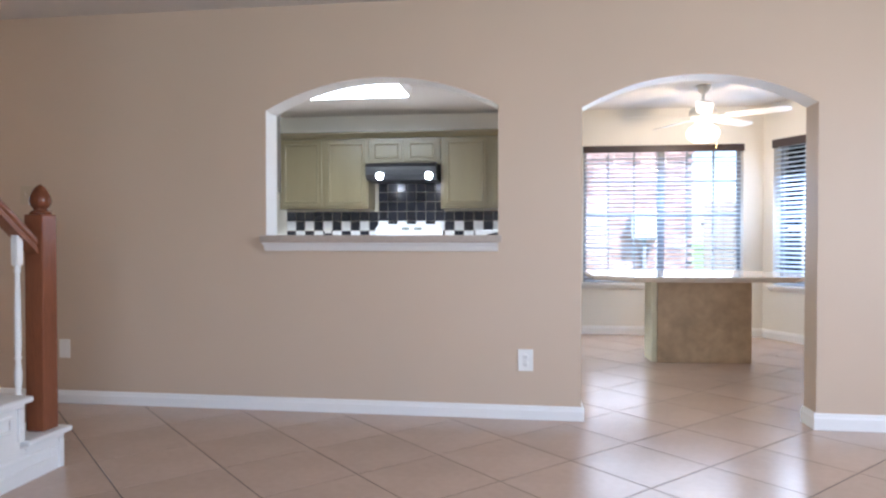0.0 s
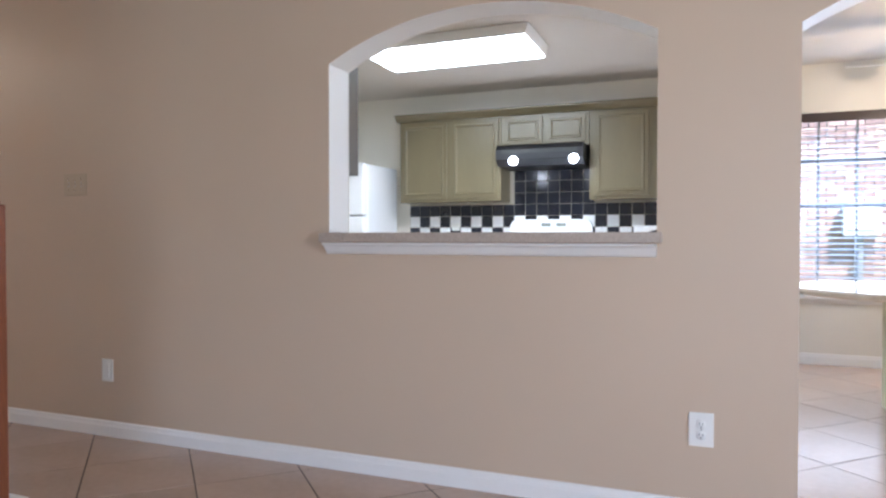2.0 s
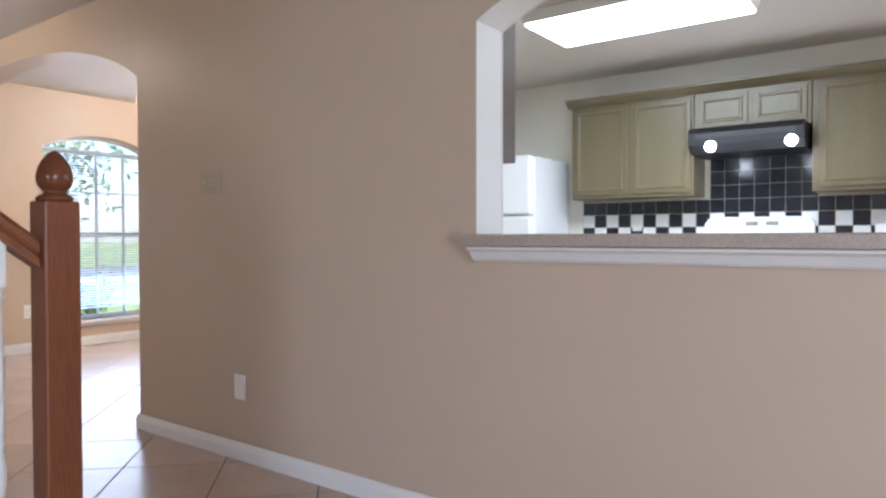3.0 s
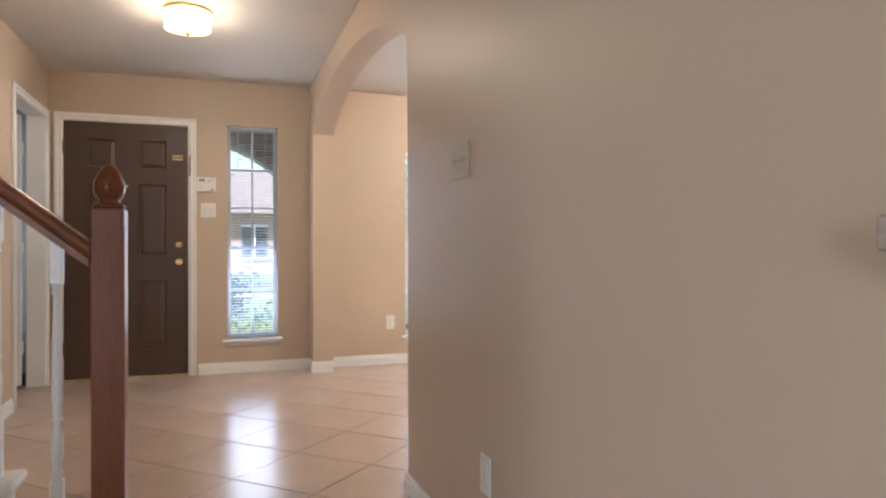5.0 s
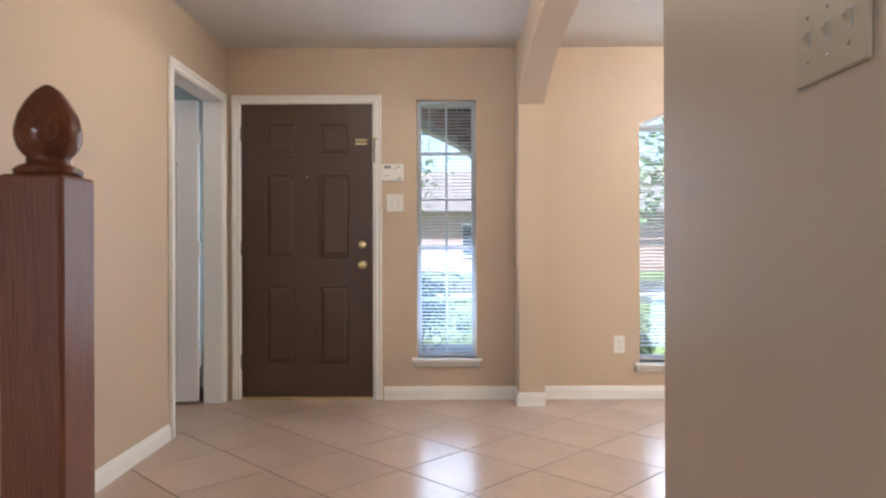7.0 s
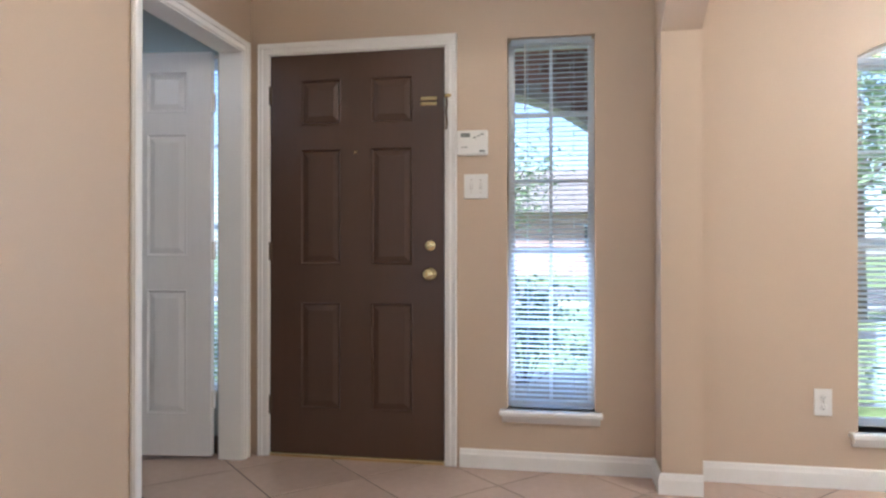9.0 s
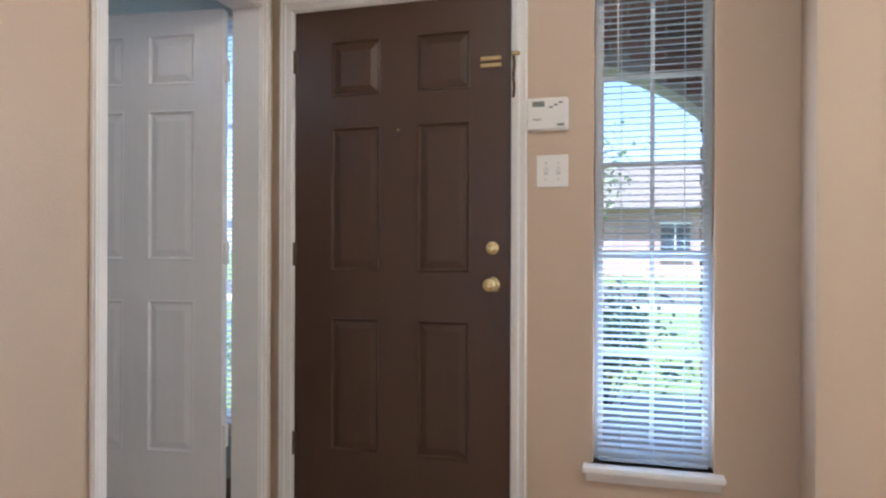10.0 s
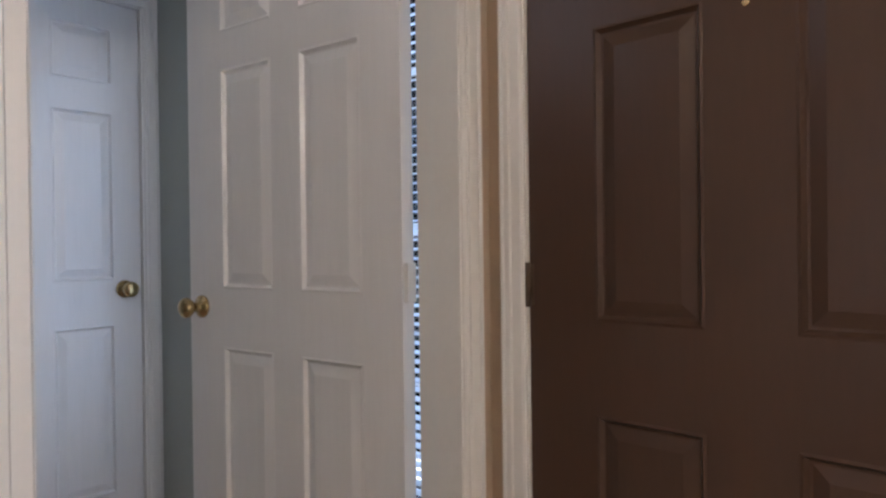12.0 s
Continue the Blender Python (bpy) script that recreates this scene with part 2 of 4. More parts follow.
def prism(bm, pts, d0, d1, axis, mi=0, side_mi=None):
    """A polygon of (u, z) swept from d0 to d1: axis 'y' takes u as x, axis 'x' takes u as y, axis 'z' sweeps upwards over (x, y)."""
    def place(u, z, d):
        return {"y": (u, d, z), "x": (d, u, z), "z": (u, z, d)}[axis]
    a = [bm.verts.new(place(u, z, d0)) for u, z in pts]
    b = [bm.verts.new(place(u, z, d1)) for u, z in pts]
    made = [bm.faces.new(a), bm.faces.new(b[::-1])]
    n = len(pts)
    for i in range(n):
        f = bm.faces.new((a[i], b[i], b[(i + 1) % n], a[(i + 1) % n]))
        if side_mi and i in side_mi:
            f.material_index = side_mi[i]
        else:
            f.material_index = mi
        made.append(f)
    made[0].material_index = made[1].material_index = mi
    bmesh.ops.recalc_face_normals(bm, faces=made)
    return bm


def lathe(bm, rows, segs=20, axis='z', at=(0, 0, 0), cap=True):
    """A turned shape from (radius, height) rows."""
    rings = []
    for r, h in rows:
        ring = []
        for i in range(segs):
            a = 2 * math.pi * i / segs
            c, s = r * math.cos(a), r * math.sin(a)
            p = {"z": (c, s, h), "x": (h, c, s), "y": (s, h, c)}[axis]
            ring.append(bm.verts.new(Vector(p) + Vector(at)))
        rings.append(ring)
    faces = []
    for p, q in zip(rings, rings[1:]):
        for i in range(segs):
            faces.append(bm.faces.new((p[i], p[(i + 1) % segs], q[(i + 1) % segs], q[i])))
    if cap:
        faces += [bm.faces.new(rings[0][::-1]), bm.faces.new(rings[-1])]
    for f in faces:
        f.smooth = True
    bmesh.ops.recalc_face_normals(bm, faces=faces)
    return bm


def mesh_of(name, bm, mats):
    me = bpy.data.meshes.new(name)
    bm.to_mesh(me)
    bm.free()
    for m in (mats if isinstance(mats, (list, tuple)) else [mats]):
        me.materials.append(m)
    return me


def thing(name, bm, mats, label, category, group="", kind=""):
    return tagged(new(name, mesh_of(name, bm, mats) if bm else None), label, category, group, kind)


def part(name, bm, mats, parent, label=""):
    ob = new(name, mesh_of(name, bm, mats))
    ob.parent = parent
    return tagged(ob, label)


def share(name, me, parent, m):
    """A piece that shares its mesh with its like, at the pose m under its parent."""
    ob = new(name, me)
    ob.parent = parent
    ob.matrix_basis = m
    return ob


def empty(name, label, category, group="", kind="", at=(0, 0, 0)):
    ob = new(name)
    ob.location = at
    return tagged(ob, label, category, group, kind)


def arc(u0, u1, spring, apex, n=24):
    """Points of a segmental arch from u0 to u1."""
    half, rise = (u1 - u0) / 2, apex - spring
    rad = (half * half + rise * rise) / (2 * rise)
    mid = (u0 + u1) / 2
    out = []
    for i in range(n + 1):
        u = u0 + (u1 - u0) * i / n
        out.append((u, apex - rad + math.sqrt(max(rad * rad - (u - mid) ** 2, 0))))
    return out


def over_arch(bm, pts, top, d0, d1, axis, under):
    """The wall above an arch, strip by strip, with its underside in its own material."""
    for (u0, z0), (u1, z1) in zip(pts, pts[1:]):
        prism(bm, [(u0, z0), (u1, z1), (u1, top), (u0, top)], d0, d1, axis, 0, {0: under})
    return bm


H = 2.44          # ceiling height
T = 0.17          # thickness of the inner wall
LY = -2.01        # face of the entry's side wall

# ---- structure ----
# kitchen wall with the pass-through and the breakfast arch
PTL, PTR, PTZ = 2.22, 3.625, 1.02
ARL, ARR = 4.10, 5.36
bm = bmesh.new()
prism(bm, [(0.0, 0), (PTL, 0), (PTL, H), (0.0, H)], 0, T, 'y', 0, {1: 1})
prism(bm, [(PTL, 0), (PTR, 0), (PTR, PTZ), (PTL, PTZ)], 0, T, 'y')
over_arch(bm, arc(PTL, PTR, 1.815, 1.995), H, 0, T, 'y', 1)
prism(bm, [(PTR, 0), (ARL, 0), (ARL, H), (PTR, H)], 0, T, 'y', 0, {1: 1, 3: 1})
over_arch(bm, arc(ARL, ARR, 1.785, 1.955), H, 0, T, 'y', 1)
prism(bm, [(ARR, 0), (7.7, 0), (7.7, H), (ARR, H)], 0, T, 'y')
thing("wall_kitchen", bm, [WALL, REVEAL], "tan painted wall with arched pass-through and arched doorway", "wall", kind="structure")
bm = bmesh.new()
prism(bm, [(0.0, 0), (PTL, 0), (PTL, H), (0.0, H)], T + 0.002, T + 0.01, 'y')
prism(bm, [(PTL, 0), (PTR, 0), (PTR, PTZ), (PTL, PTZ)], T + 0.002, T + 0.01, 'y')
over_arch(bm, arc(PTL, PTR, 1.815, 1.995), H, T + 0.002, T + 0.01, 'y', 0)
prism(bm, [(PTR, 0), (ARL, 0), (ARL, H), (PTR, H)], T + 0.002, T + 0.01, 'y')
thing("wall_lining", bm, [CREAM], "cream painted kitchen side of the wall", "wall", kind="structure")

# entry arch and the stub on the front wall
AX = -2.95
bm = bmesh.new()
prism(bm, [(FX, 0), (AX, 0), (AX, H), (FX, H)], 0, T, 'y')
wide = []
for i in range(37):
    q = 0.5 - 0.5 * math.cos(math.pi * i / 36)
    wide.append((AX + (-0.001 - AX) * q, 2.0 - 0.07 * q + 0.288 * (1 - abs(2 * q - 1) ** 2.3) ** 0.85))
over_arch(bm, wide, H, 0, T, 'y', 0)
thing("wall_entry_arch", bm, [WALL], "tan painted wide arch between entry and dining room", "wall", kind="structure")

# front wall: office window, door, sidelight, arched dining window
FT = 0.24
DY0, DY1, DZ = -1.905, -0.991, 2.05
SY0, SY1, SZ0, SZ1 = -0.685, -0.272, 0.288, 2.075
WY0, WY1, WZ0, WSP, WAP = 0.86, 1.97, 0.25, 1.91, 2.05
OY0, OY1, OZ0, OZ1 = -3.28, -2.19, 0.30, 2.07
bm = bmesh.new()


def fw(y0, y1, z0, z1):
    prism(bm, [(y0, z0), (y1, z0), (y1, z1), (y0, z1)], FX - FT, FX, 'x')


fw(-4.6, OY0, 0, H)
fw(OY0, OY1, 0, OZ0)
fw(OY0, OY1, OZ1, H)
fw(OY1, DY0 - 0.02, 0, H)
fw(DY0 - 0.02, DY1 + 0.02, DZ + 0.02, H)
fw(DY1 + 0.02, SY0, 0, H)
fw(SY0, SY1, 0, SZ0)
fw(SY0, SY1, SZ1, H)
fw(SY1, WY0, 0, H)
fw(WY0, WY1, 0, WZ0)
over_arch(bm, arc(WY0, WY1, WSP, WAP, 16), H, FX - FT, FX, 'x', 0)
fw(WY1, 3.84, 0, H)
thing("wall_front", bm, [WALL], "tan painted front wall with door and window openings", "wall", kind="structure")

# entry side wall with the office doorway
LX0, LX1, LT = -3.05, -2.235, 0.12
bm = bmesh.new()
prism(bm, [(FX, 0), (LX0 - 0.021, 0), (LX0 - 0.021, H), (FX, H)], LY - LT, LY, 'y')
prism(bm, [(LX0 - 0.021, DZ + 0.02), (LX1 + 0.021, DZ + 0.02), (LX1 + 0.021, H), (LX0 - 0.021, H)], LY - LT, LY, 'y')
prism(bm, [(LX1 + 0.021, 0), (0.40, 0), (0.40, H), (LX1 + 0.021, H)], LY - LT, LY, 'y')
thing("wall_entry_side", bm, [WALL], "tan painted entry wall with an office doorway", "wall", kind="structure")
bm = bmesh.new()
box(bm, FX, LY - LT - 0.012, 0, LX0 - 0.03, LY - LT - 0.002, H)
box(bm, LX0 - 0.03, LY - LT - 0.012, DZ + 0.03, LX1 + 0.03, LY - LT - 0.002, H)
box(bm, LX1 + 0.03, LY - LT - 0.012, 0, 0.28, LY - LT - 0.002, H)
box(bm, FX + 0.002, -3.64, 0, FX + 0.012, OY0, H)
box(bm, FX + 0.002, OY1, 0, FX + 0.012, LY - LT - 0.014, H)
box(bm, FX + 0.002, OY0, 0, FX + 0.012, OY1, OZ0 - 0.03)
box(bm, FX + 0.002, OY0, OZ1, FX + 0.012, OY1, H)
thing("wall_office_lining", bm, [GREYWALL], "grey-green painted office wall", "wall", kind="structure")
# office back wall, closet doorway in it
CX0, CX1, CY = -3.09, -2.33, -3.65
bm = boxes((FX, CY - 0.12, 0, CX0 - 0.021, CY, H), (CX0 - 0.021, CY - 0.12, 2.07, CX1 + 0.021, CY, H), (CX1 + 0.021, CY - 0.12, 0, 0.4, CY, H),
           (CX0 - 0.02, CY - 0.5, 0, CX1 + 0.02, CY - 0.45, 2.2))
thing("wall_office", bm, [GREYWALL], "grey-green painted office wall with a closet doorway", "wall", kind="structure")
# stairwell, living room and kitchen outer walls
thing("wall_stair", boxes((0.28, -4.4, 0, 0.40, LY - LT, H), (1.84, -4.4, 0, 1.96, LY - 0.0, H), (0.40, -4.52, 0, 1.84, -4.4, H)), [WALL], "tan painted stairwell wall", "wall", kind="structure")
bm = bmesh.new()
prism(bm, [(-7.0, 0), (-4.2, 0), (-4.2, H), (-7.0, H)], 7.5, 7.7, 'x')
prism(bm, [(-4.2, 0), (-2.2, 0), (-2.2, 0.5), (-4.2, 0.5)], 7.5, 7.7, 'x')
prism(bm, [(-4.2, 2.2), (-2.2, 2.2), (-2.2, H), (-4.2, H)], 7.5, 7.7, 'x')
prism(bm, [(-2.2, 0), (0, 0), (0, H), (-2.2, H)], 7.5, 7.7, 'x')
thing("wall_east", bm, [WALL], "tan painted living room wall with a window opening", "wall", kind="structure")
bm = boxes((1.96, -7.0, 0, 3.4, -6.8, H), (5.8, -7.0, 0, 7.5, -6.8, H), (3.4, -7.0, 0, 5.8, -6.8, 0.5), (3.4, -7.0, 2.2, 5.8, -6.8, H), (1.84, -6.8, 0, 1.96, -4.4, H))
thing("wall_south", bm, [WALL], "tan painted living room wall with a window opening", "wall", kind="structure")
# kitchen back wall with the breakfast window, and the bay
KX0, KX1, KZ0, KZ1 = 4.36, 6.02, 0.56, 2.03
BX = 6.22
bm = boxes((-3.16, KY, 0, KX0, KY + 0.2, H), (KX0, KY, 0, KX1, KY + 0.2, KZ0), (KX0, KY, KZ1, KX1, KY + 0.2, H), (KX1, KY, 0, BX, KY + 0.2, H))
thing("wall_back", bm, [CREAM], "cream painted kitchen back wall with a wide window", "wall", kind="structure")
# bay wall, turned, in its own axes: along +u from the corner
BAY = Matrix.Translation((BX, KY, 0)) @ Matrix.Rotation(radians(-62), 4, 'Z')
bm = boxes((0, 0, 0, 0.13, 0.2, H), (0.13, 0, 0, 1.03, 0.2, KZ0), (0.13, 0, KZ1, 1.03, 0.2, H), (1.03, 0, 0, 2.6, 0.2, H))
ob = thing("wall_bay", bm, [CREAM], "cream painted angled bay wall with a window", "wall", kind="structure")
ob.matrix_world = BAY
thing("wall_breakfast", boxes((7.3, T, 0, 7.5, 1.6, H)), [CREAM], "cream painted breakfast room wall", "wall", kind="structure")
thing("wall_partition", boxes((0.0, T + 0.012, 0, 0.12, KY, H)), [CREAM], "wall between dining room and kitchen", "wall", kind="structure")
thing("ceiling", boxes((-3.4, -7.0, H, 7.7, 0.001, H + 0.12), (-3.4, 0.001, H, 7.7, 3.9, H + 0.12)), [CEIL], "pale matt painted ceiling", "ceiling", kind="structure")
thing("floor", boxes((-3.16, -7.0, -0.12, 7.7, 3.9, -0.0016)), [GROUT], "tiled floor with dark grout joints", "floor", kind="structure")


# ---- baseboards and casings ----
def baseboard_run(name, x0, y0, x1, y1, side, m=TRIM, h=0.090):
    """A moulded baseboard along a wall from one end to the other; side is the normal into the room."""
    d = Vector((x1 - x0, y1 - y0, 0))
    n = Vector((side[0], side[1], 0))
    prof = [(0, 0), (0.015, 0), (0.015, h - 0.028), (0.011, h - 0.018), (0.009, h - 0.006), (0.004, h), (0, h)]
    bm = bmesh.new()
    rows = [[bm.verts.new(Vector((x, y, z)) + n * (o + 0.001)) for o, z in prof] for x, y in ((x0, y0), (x1, y1))]
    k = len(prof)
    fs = [bm.faces.new((rows[0][i], rows[0][(i + 1) % k], rows[1][(i + 1) % k], rows[1][i])) for i in range(k)]
    fs += [bm.faces.new(rows[0]), bm.faces.new(rows[1][::-1])]
    bmesh.ops.recalc_face_normals(bm, faces=fs)
    return thing(name, bm, [m], "white painted moulded baseboard along the wall", "baseboard", kind="structure")


baseboard_run("baseboard", -0.016, 0, ARL + 0.016, 0, (0, -1), h=0.080)
baseboard_run("baseboard", ARR - 0.016, 0, 7.5, 0, (0, -1))
baseboard_run("baseboard", ARL, 0, ARL, T, (1, 0))
baseboard_run("baseboard", ARR, 0, ARR, T, (-1, 0))
baseboard_run("baseboard", 0, 0, 0, T, (-1, 0))
baseboard_run("baseboard", FX, DY1 + 0.075, FX, 0, (1, 0))
baseboard_run("baseboard", FX, 0, AX + 0.016, 0, (0, -1))
baseboard_run("baseboard", AX, 0, AX, T, (1, 0))
baseboard_run("baseboard", FX, T, FX, KY, (1, 0))
baseboard_run("baseboard", LX1 + 0.07, LY, 0.40, LY, (0, 1))
baseboard_run("baseboard", 4.1, KY, BX, KY, (0, -1))
bay_dir = BAY.to_3x3() @ Vector((1, 0, 0))
bay_n = BAY.to_3x3() @ Vector((0, -1, 0))
baseboard_run("baseboard", BX, KY, BX + bay_dir.x * 2.4, KY + bay_dir.y * 2.4, (bay_n.x, bay_n.y))
baseboard_run("baseboard", FX + 0.012, -3.65, FX + 0.012, LY - LT, (1, 0), CABSHADE_DARKBASE)


def casing(name, m, width, height, depth_back):
    """A door casing with jambs: opening from 0 to width along u, wall face at v = 0, room at -v."""
    bm = bmesh.new()
    for u0, u1 in ((-0.062, -0.004), (width + 0.004, width + 0.062)):
        box(bm, u0, -0.016, 0, u1, -0.001, height + 0.062, 0.004)
        box(bm, u0 + 0.012, -0.022, 0, u1 - 0.028, -0.014, height + 0.05, 0.003)
        outer = u0 + 0.002 if u0 < 0 else u1 - 0.012
        box(bm, outer, -0.024, 0, outer + 0.010, -0.0155, height + 0.058, 0.003)
    box(bm, -0.062, -0.017, height + 0.004, width + 0.062, -0.002, height + 0.062, 0.004)
    box(bm, -0.05, -0.023, height + 0.03, width + 0.05, -0.015, height + 0.05, 0.003)
    box(bm, -0.02, -0.006, 0, 0.0, depth_back, height + 0.02)
    box(bm, width, -0.006, 0, width + 0.02, depth_back, height + 0.02)
    box(bm, -0.02, -0.005, height, width + 0.02, depth_back, height + 0.019)
    return bm


FRONT = Matrix(((0, -1, 0, FX), (1, 0, 0, DY0), (0, 0, 1, 0), (0, 0, 0, 1)))
ob = thing("trim_front_door", casing("c", TRIM, DY1 - DY0, DZ, 0.16), [TRIM], "white painted casing round the front door", "door casing", kind="structure")
ob.matrix_world = FRONT
OFFICE = Matrix(((-1, 0, 0, LX1), (0, -1, 0, LY), (0, 0, 1, 0), (0, 0, 0, 1)))
ob = thing("trim_office_door", casing("c", TRIM, LX1 - LX0, DZ, LT), [TRIM], "white painted casing round the office doorway", "door casing", kind="structure")
ob.matrix_world = OFFICE
CLOSET = Matrix(((-1, 0, 0, CX1), (0, -1, 0, CY), (0, 0, 1, 0), (0, 0, 0, 1)))
ob = thing("trim_closet_door", casing("c", TRIM, CX1 - CX0, 2.05, 0.12), [TRIM], "white painted casing round the closet door", "door casing", kind="structure")
ob.matrix_world = CLOSET


# ---- doors ----
def panel_door(name, width, m, label, cols, rows, z0=0.02, height=2.03):
    """A six-panel door: u along its width, face at v = 0, thickness to +v; raised panels on both faces."""
    root = empty(name, label, "door", kind="structure")
    th = 0.042
    rec = 0.009
    slab = bmesh.new()
    us = sorted({0, width, *[c for pair in cols for c in pair]})
    zs = sorted({z0, z0 + height, *[r for pair in rows for r in pair]})
    for u0, u1 in zip(us, us[1:]):
        for a, b in zip(zs, zs[1:]):
            inside = any(abs(c[0] - u0) < 1e-6 for c in cols) and any(abs(r[0] - a) < 1e-6 for r in rows)
            box(slab, u0, rec if inside else 0, a, u1, th - rec if inside else th, b)
    bmesh.ops.remove_doubles(slab, verts=slab.verts, dist=1e-5)
    part("slab", slab, [m], root)
    for c0, c1 in cols:
        for r0, r1 in rows:
            bm = bmesh.new()
            for face, out in ((0.0, 1), (th, -1)):
                pts = []
                for inset, d in ((0.0, 0.0), (0.006, -0.002), (0.013, 0.0085), (0.018, 0.0088), (0.044, 0.0010)):
                    pts.append([bm.verts.new((u, face + out * d, z)) for u, z in
                                ((c0 + inset, r0 + inset), (c1 - inset, r0 + inset), (c1 - inset, r1 - inset), (c0 + inset, r1 - inset))])
                fs = []
                for p, q in zip(pts, pts[1:]):
                    for i in range(4):
                        fs.append(bm.faces.new((p[i], p[(i + 1) % 4], q[(i + 1) % 4], q[i])))
                fs.append(bm.faces.new(pts[-1]))
            bmesh.ops.recalc_face_normals(bm, faces=bm.faces)
            part("panel", bm, [m], root)
    return root


def door_knob(parent, u, z, m, label, v=0.0, out=-1):
    bm = bmesh.new()
    rows = [(0.033, 0.0), (0.033, 0.006), (0.026, 0.012), (0.013, 0.016), (0.012, 0.034), (0.022, 0.040), (0.029, 0.050), (0.029, 0.060), (0.022, 0.068), (0.010, 0.071)]
    lathe(bm, [(r, out * h) for r, h in rows], 20, 'y', (u, v, z))
    return part("knob", bm, [m], parent, label)


def hinge(parent, u, z, v=-0.004):
    bm = bmesh.new()
    lathe(bm, [(0.007, -0.048), (0.007, 0.048)], 8, 'z', (u, v, z))
    box(bm, u - 0.014, v + 0.003, z - 0.045, u + 0.014, v + 0.006, z + 0.045)
    return part("hinge", bm, [DARKMETAL], parent, "worn dark metal hinge")


COLS = [(0.160, 0.380), (0.532, 0.752)]
ROWS = [(0.245, 0.790), (0.978, 1.567), (1.690, 1.920)]
front_door = panel_door("front_door", 0.910, BROWN, "dark brown painted six-panel front door, closed", COLS, ROWS)
front_door.matrix_world = FRONT @ Matrix.Translation((0.002, 0.004, 0))
door_knob(front_door, 0.840, 0.935, BRASS, "polished brass door knob")
bm = bmesh.new()
lathe(bm, [(0.028, 0), (0.028, -0.008), (0.022, -0.014), (0.008, -0.016)], 18, 'y', (0.840, 0, 1.075))
box(bm, 0.826, -0.028, 1.071, 0.870, -0.014, 1.079, 0.002)
part("deadbolt", bm, [BRASS], front_door, "brass deadbolt with thumb turn")
bm = bmesh.new()
lathe(bm, [(0.007, 0), (0.007, -0.004)], 10, 'y', (0.455, 0, 1.545))
part("peephole", bm, [BRASS], front_door)
bm = bmesh.new()
for zz in (1.766, 1.792):
    box(bm, 0.790, -0.008, zz, 0.872, -0.001, zz + 0.018, 0.003)
part("chain_slide", bm, [BRASS], front_door, "brass door chain slide")
for zz in (0.262, 1.048, 1.846):
    hinge(front_door, -0.003, zz)
bm = bmesh.new()
box(bm, 0.002, -0.012, 0.0, 0.912, 0.10, 0.018, 0.004)
ob = thing("door_threshold", bm, [BRASS], "worn brass-coloured metal threshold under the front door", "threshold", kind="structure")
ob.matrix_world = FRONT
# the chain that hangs from the casing
chain = empty("door_chain", "dark hanging door chain fixed to the casing", "door chain")
bm = bmesh.new()
box(bm, 0.918, -0.036, 1.796, 0.950, -0.0235, 1.812, 0.003)
part("bracket", bm, [BRASS], chain, "small brass bracket")
bm = bmesh.new()
lathe(bm, [(0.0045, -0.007), (0.0060, -0.003), (0.0060, 0.003), (0.0045, 0.007)], 8, 'z')
LINK = mesh_of("link", bm, [DARKMETAL])
for i in range(11):
    share("link", LINK, chain, Matrix.Translation((0.928 + 0.002 * math.sin(i), -0.032, 1.788 - 0.0142 * i)))
chain.matrix_world = FRONT

W = LX1 - LX0 - 0.006
OCOLS = [(0.122, 0.335), (0.442, 0.655)]
OROWS = [(0.225, 0.855), (1.02, 1.64), (1.745, 1.955)]
white_door = panel_door("office_door", W, WHITEDOOR, "white painted six-panel office door standing open", OCOLS, OROWS)
HX, HY = LX0 + 0.022, LY - LT - 0.03
# hinge edge at u = 0; the door stands open into the office
white_door.matrix_world = Matrix.Translation((HX, HY, 0)) @ Matrix.Rotation(radians(-83), 4, 'Z') @ Matrix.Translation((0, -0.042, 0))
door_knob(white_door, W - 0.058, 0.965, AGEDBRASS, "aged brass door knob", v=0.042, out=1)
for zz in (0.30, 1.05, 1.80):
    bm = boxes((-0.012, 0.006, zz - 0.045, 0.0, 0.036, zz + 0.045))
    part("hinge", bm, [TRIM], white_door, "painted-over hinge leaf")
closet = panel_door("closet_door", CX1 - CX0 - 0.008, WHITEDOOR, "white painted six-panel closet door, closed", OCOLS, OROWS)
closet.matrix_world = CLOSET @ Matrix.Translation((0.004, 0.012, 0))
door_knob(closet, CX1 - CX0 - 0.07, 0.985, AGEDBRASS, "aged brass door knob")


# ---- windows ----
def frame_rails(us, zs, rail, muntin, v, meeting=None):
    """Frame and glazing bars: us and zs hold the outer edges first and last, bars between."""
    bm = bmesh.new()
    for i, u in enumerate(us):
        w = rail if i in (0, len(us) - 1) else muntin
        a = u if i == 0 else u - w if i == len(us) - 1 else u - w / 2
        box(bm, a, v, zs[0], a + w, v + 0.035, zs[-1], 0.002)
    for i, z in enumerate(zs):
        w = rail if i in (0, len(zs) - 1) else muntin
        if meeting is not None and i == meeting:
            w = rail
        a = z if i == 0 else z - w if i == len(zs) - 1 else z - w / 2
        box(bm, us[0], v + 0.002, a, us[-1], v + 0.033, a + w, 0.002)
    return bm


def pane(parent, u0, u1, z0, z1, v):
    ob = part("pane", boxes((u0, v, z0, u1, v + 0.004, z1)), [GLASS], parent, "clear glass pane")
    ob.visible_shadow = False
    return ob


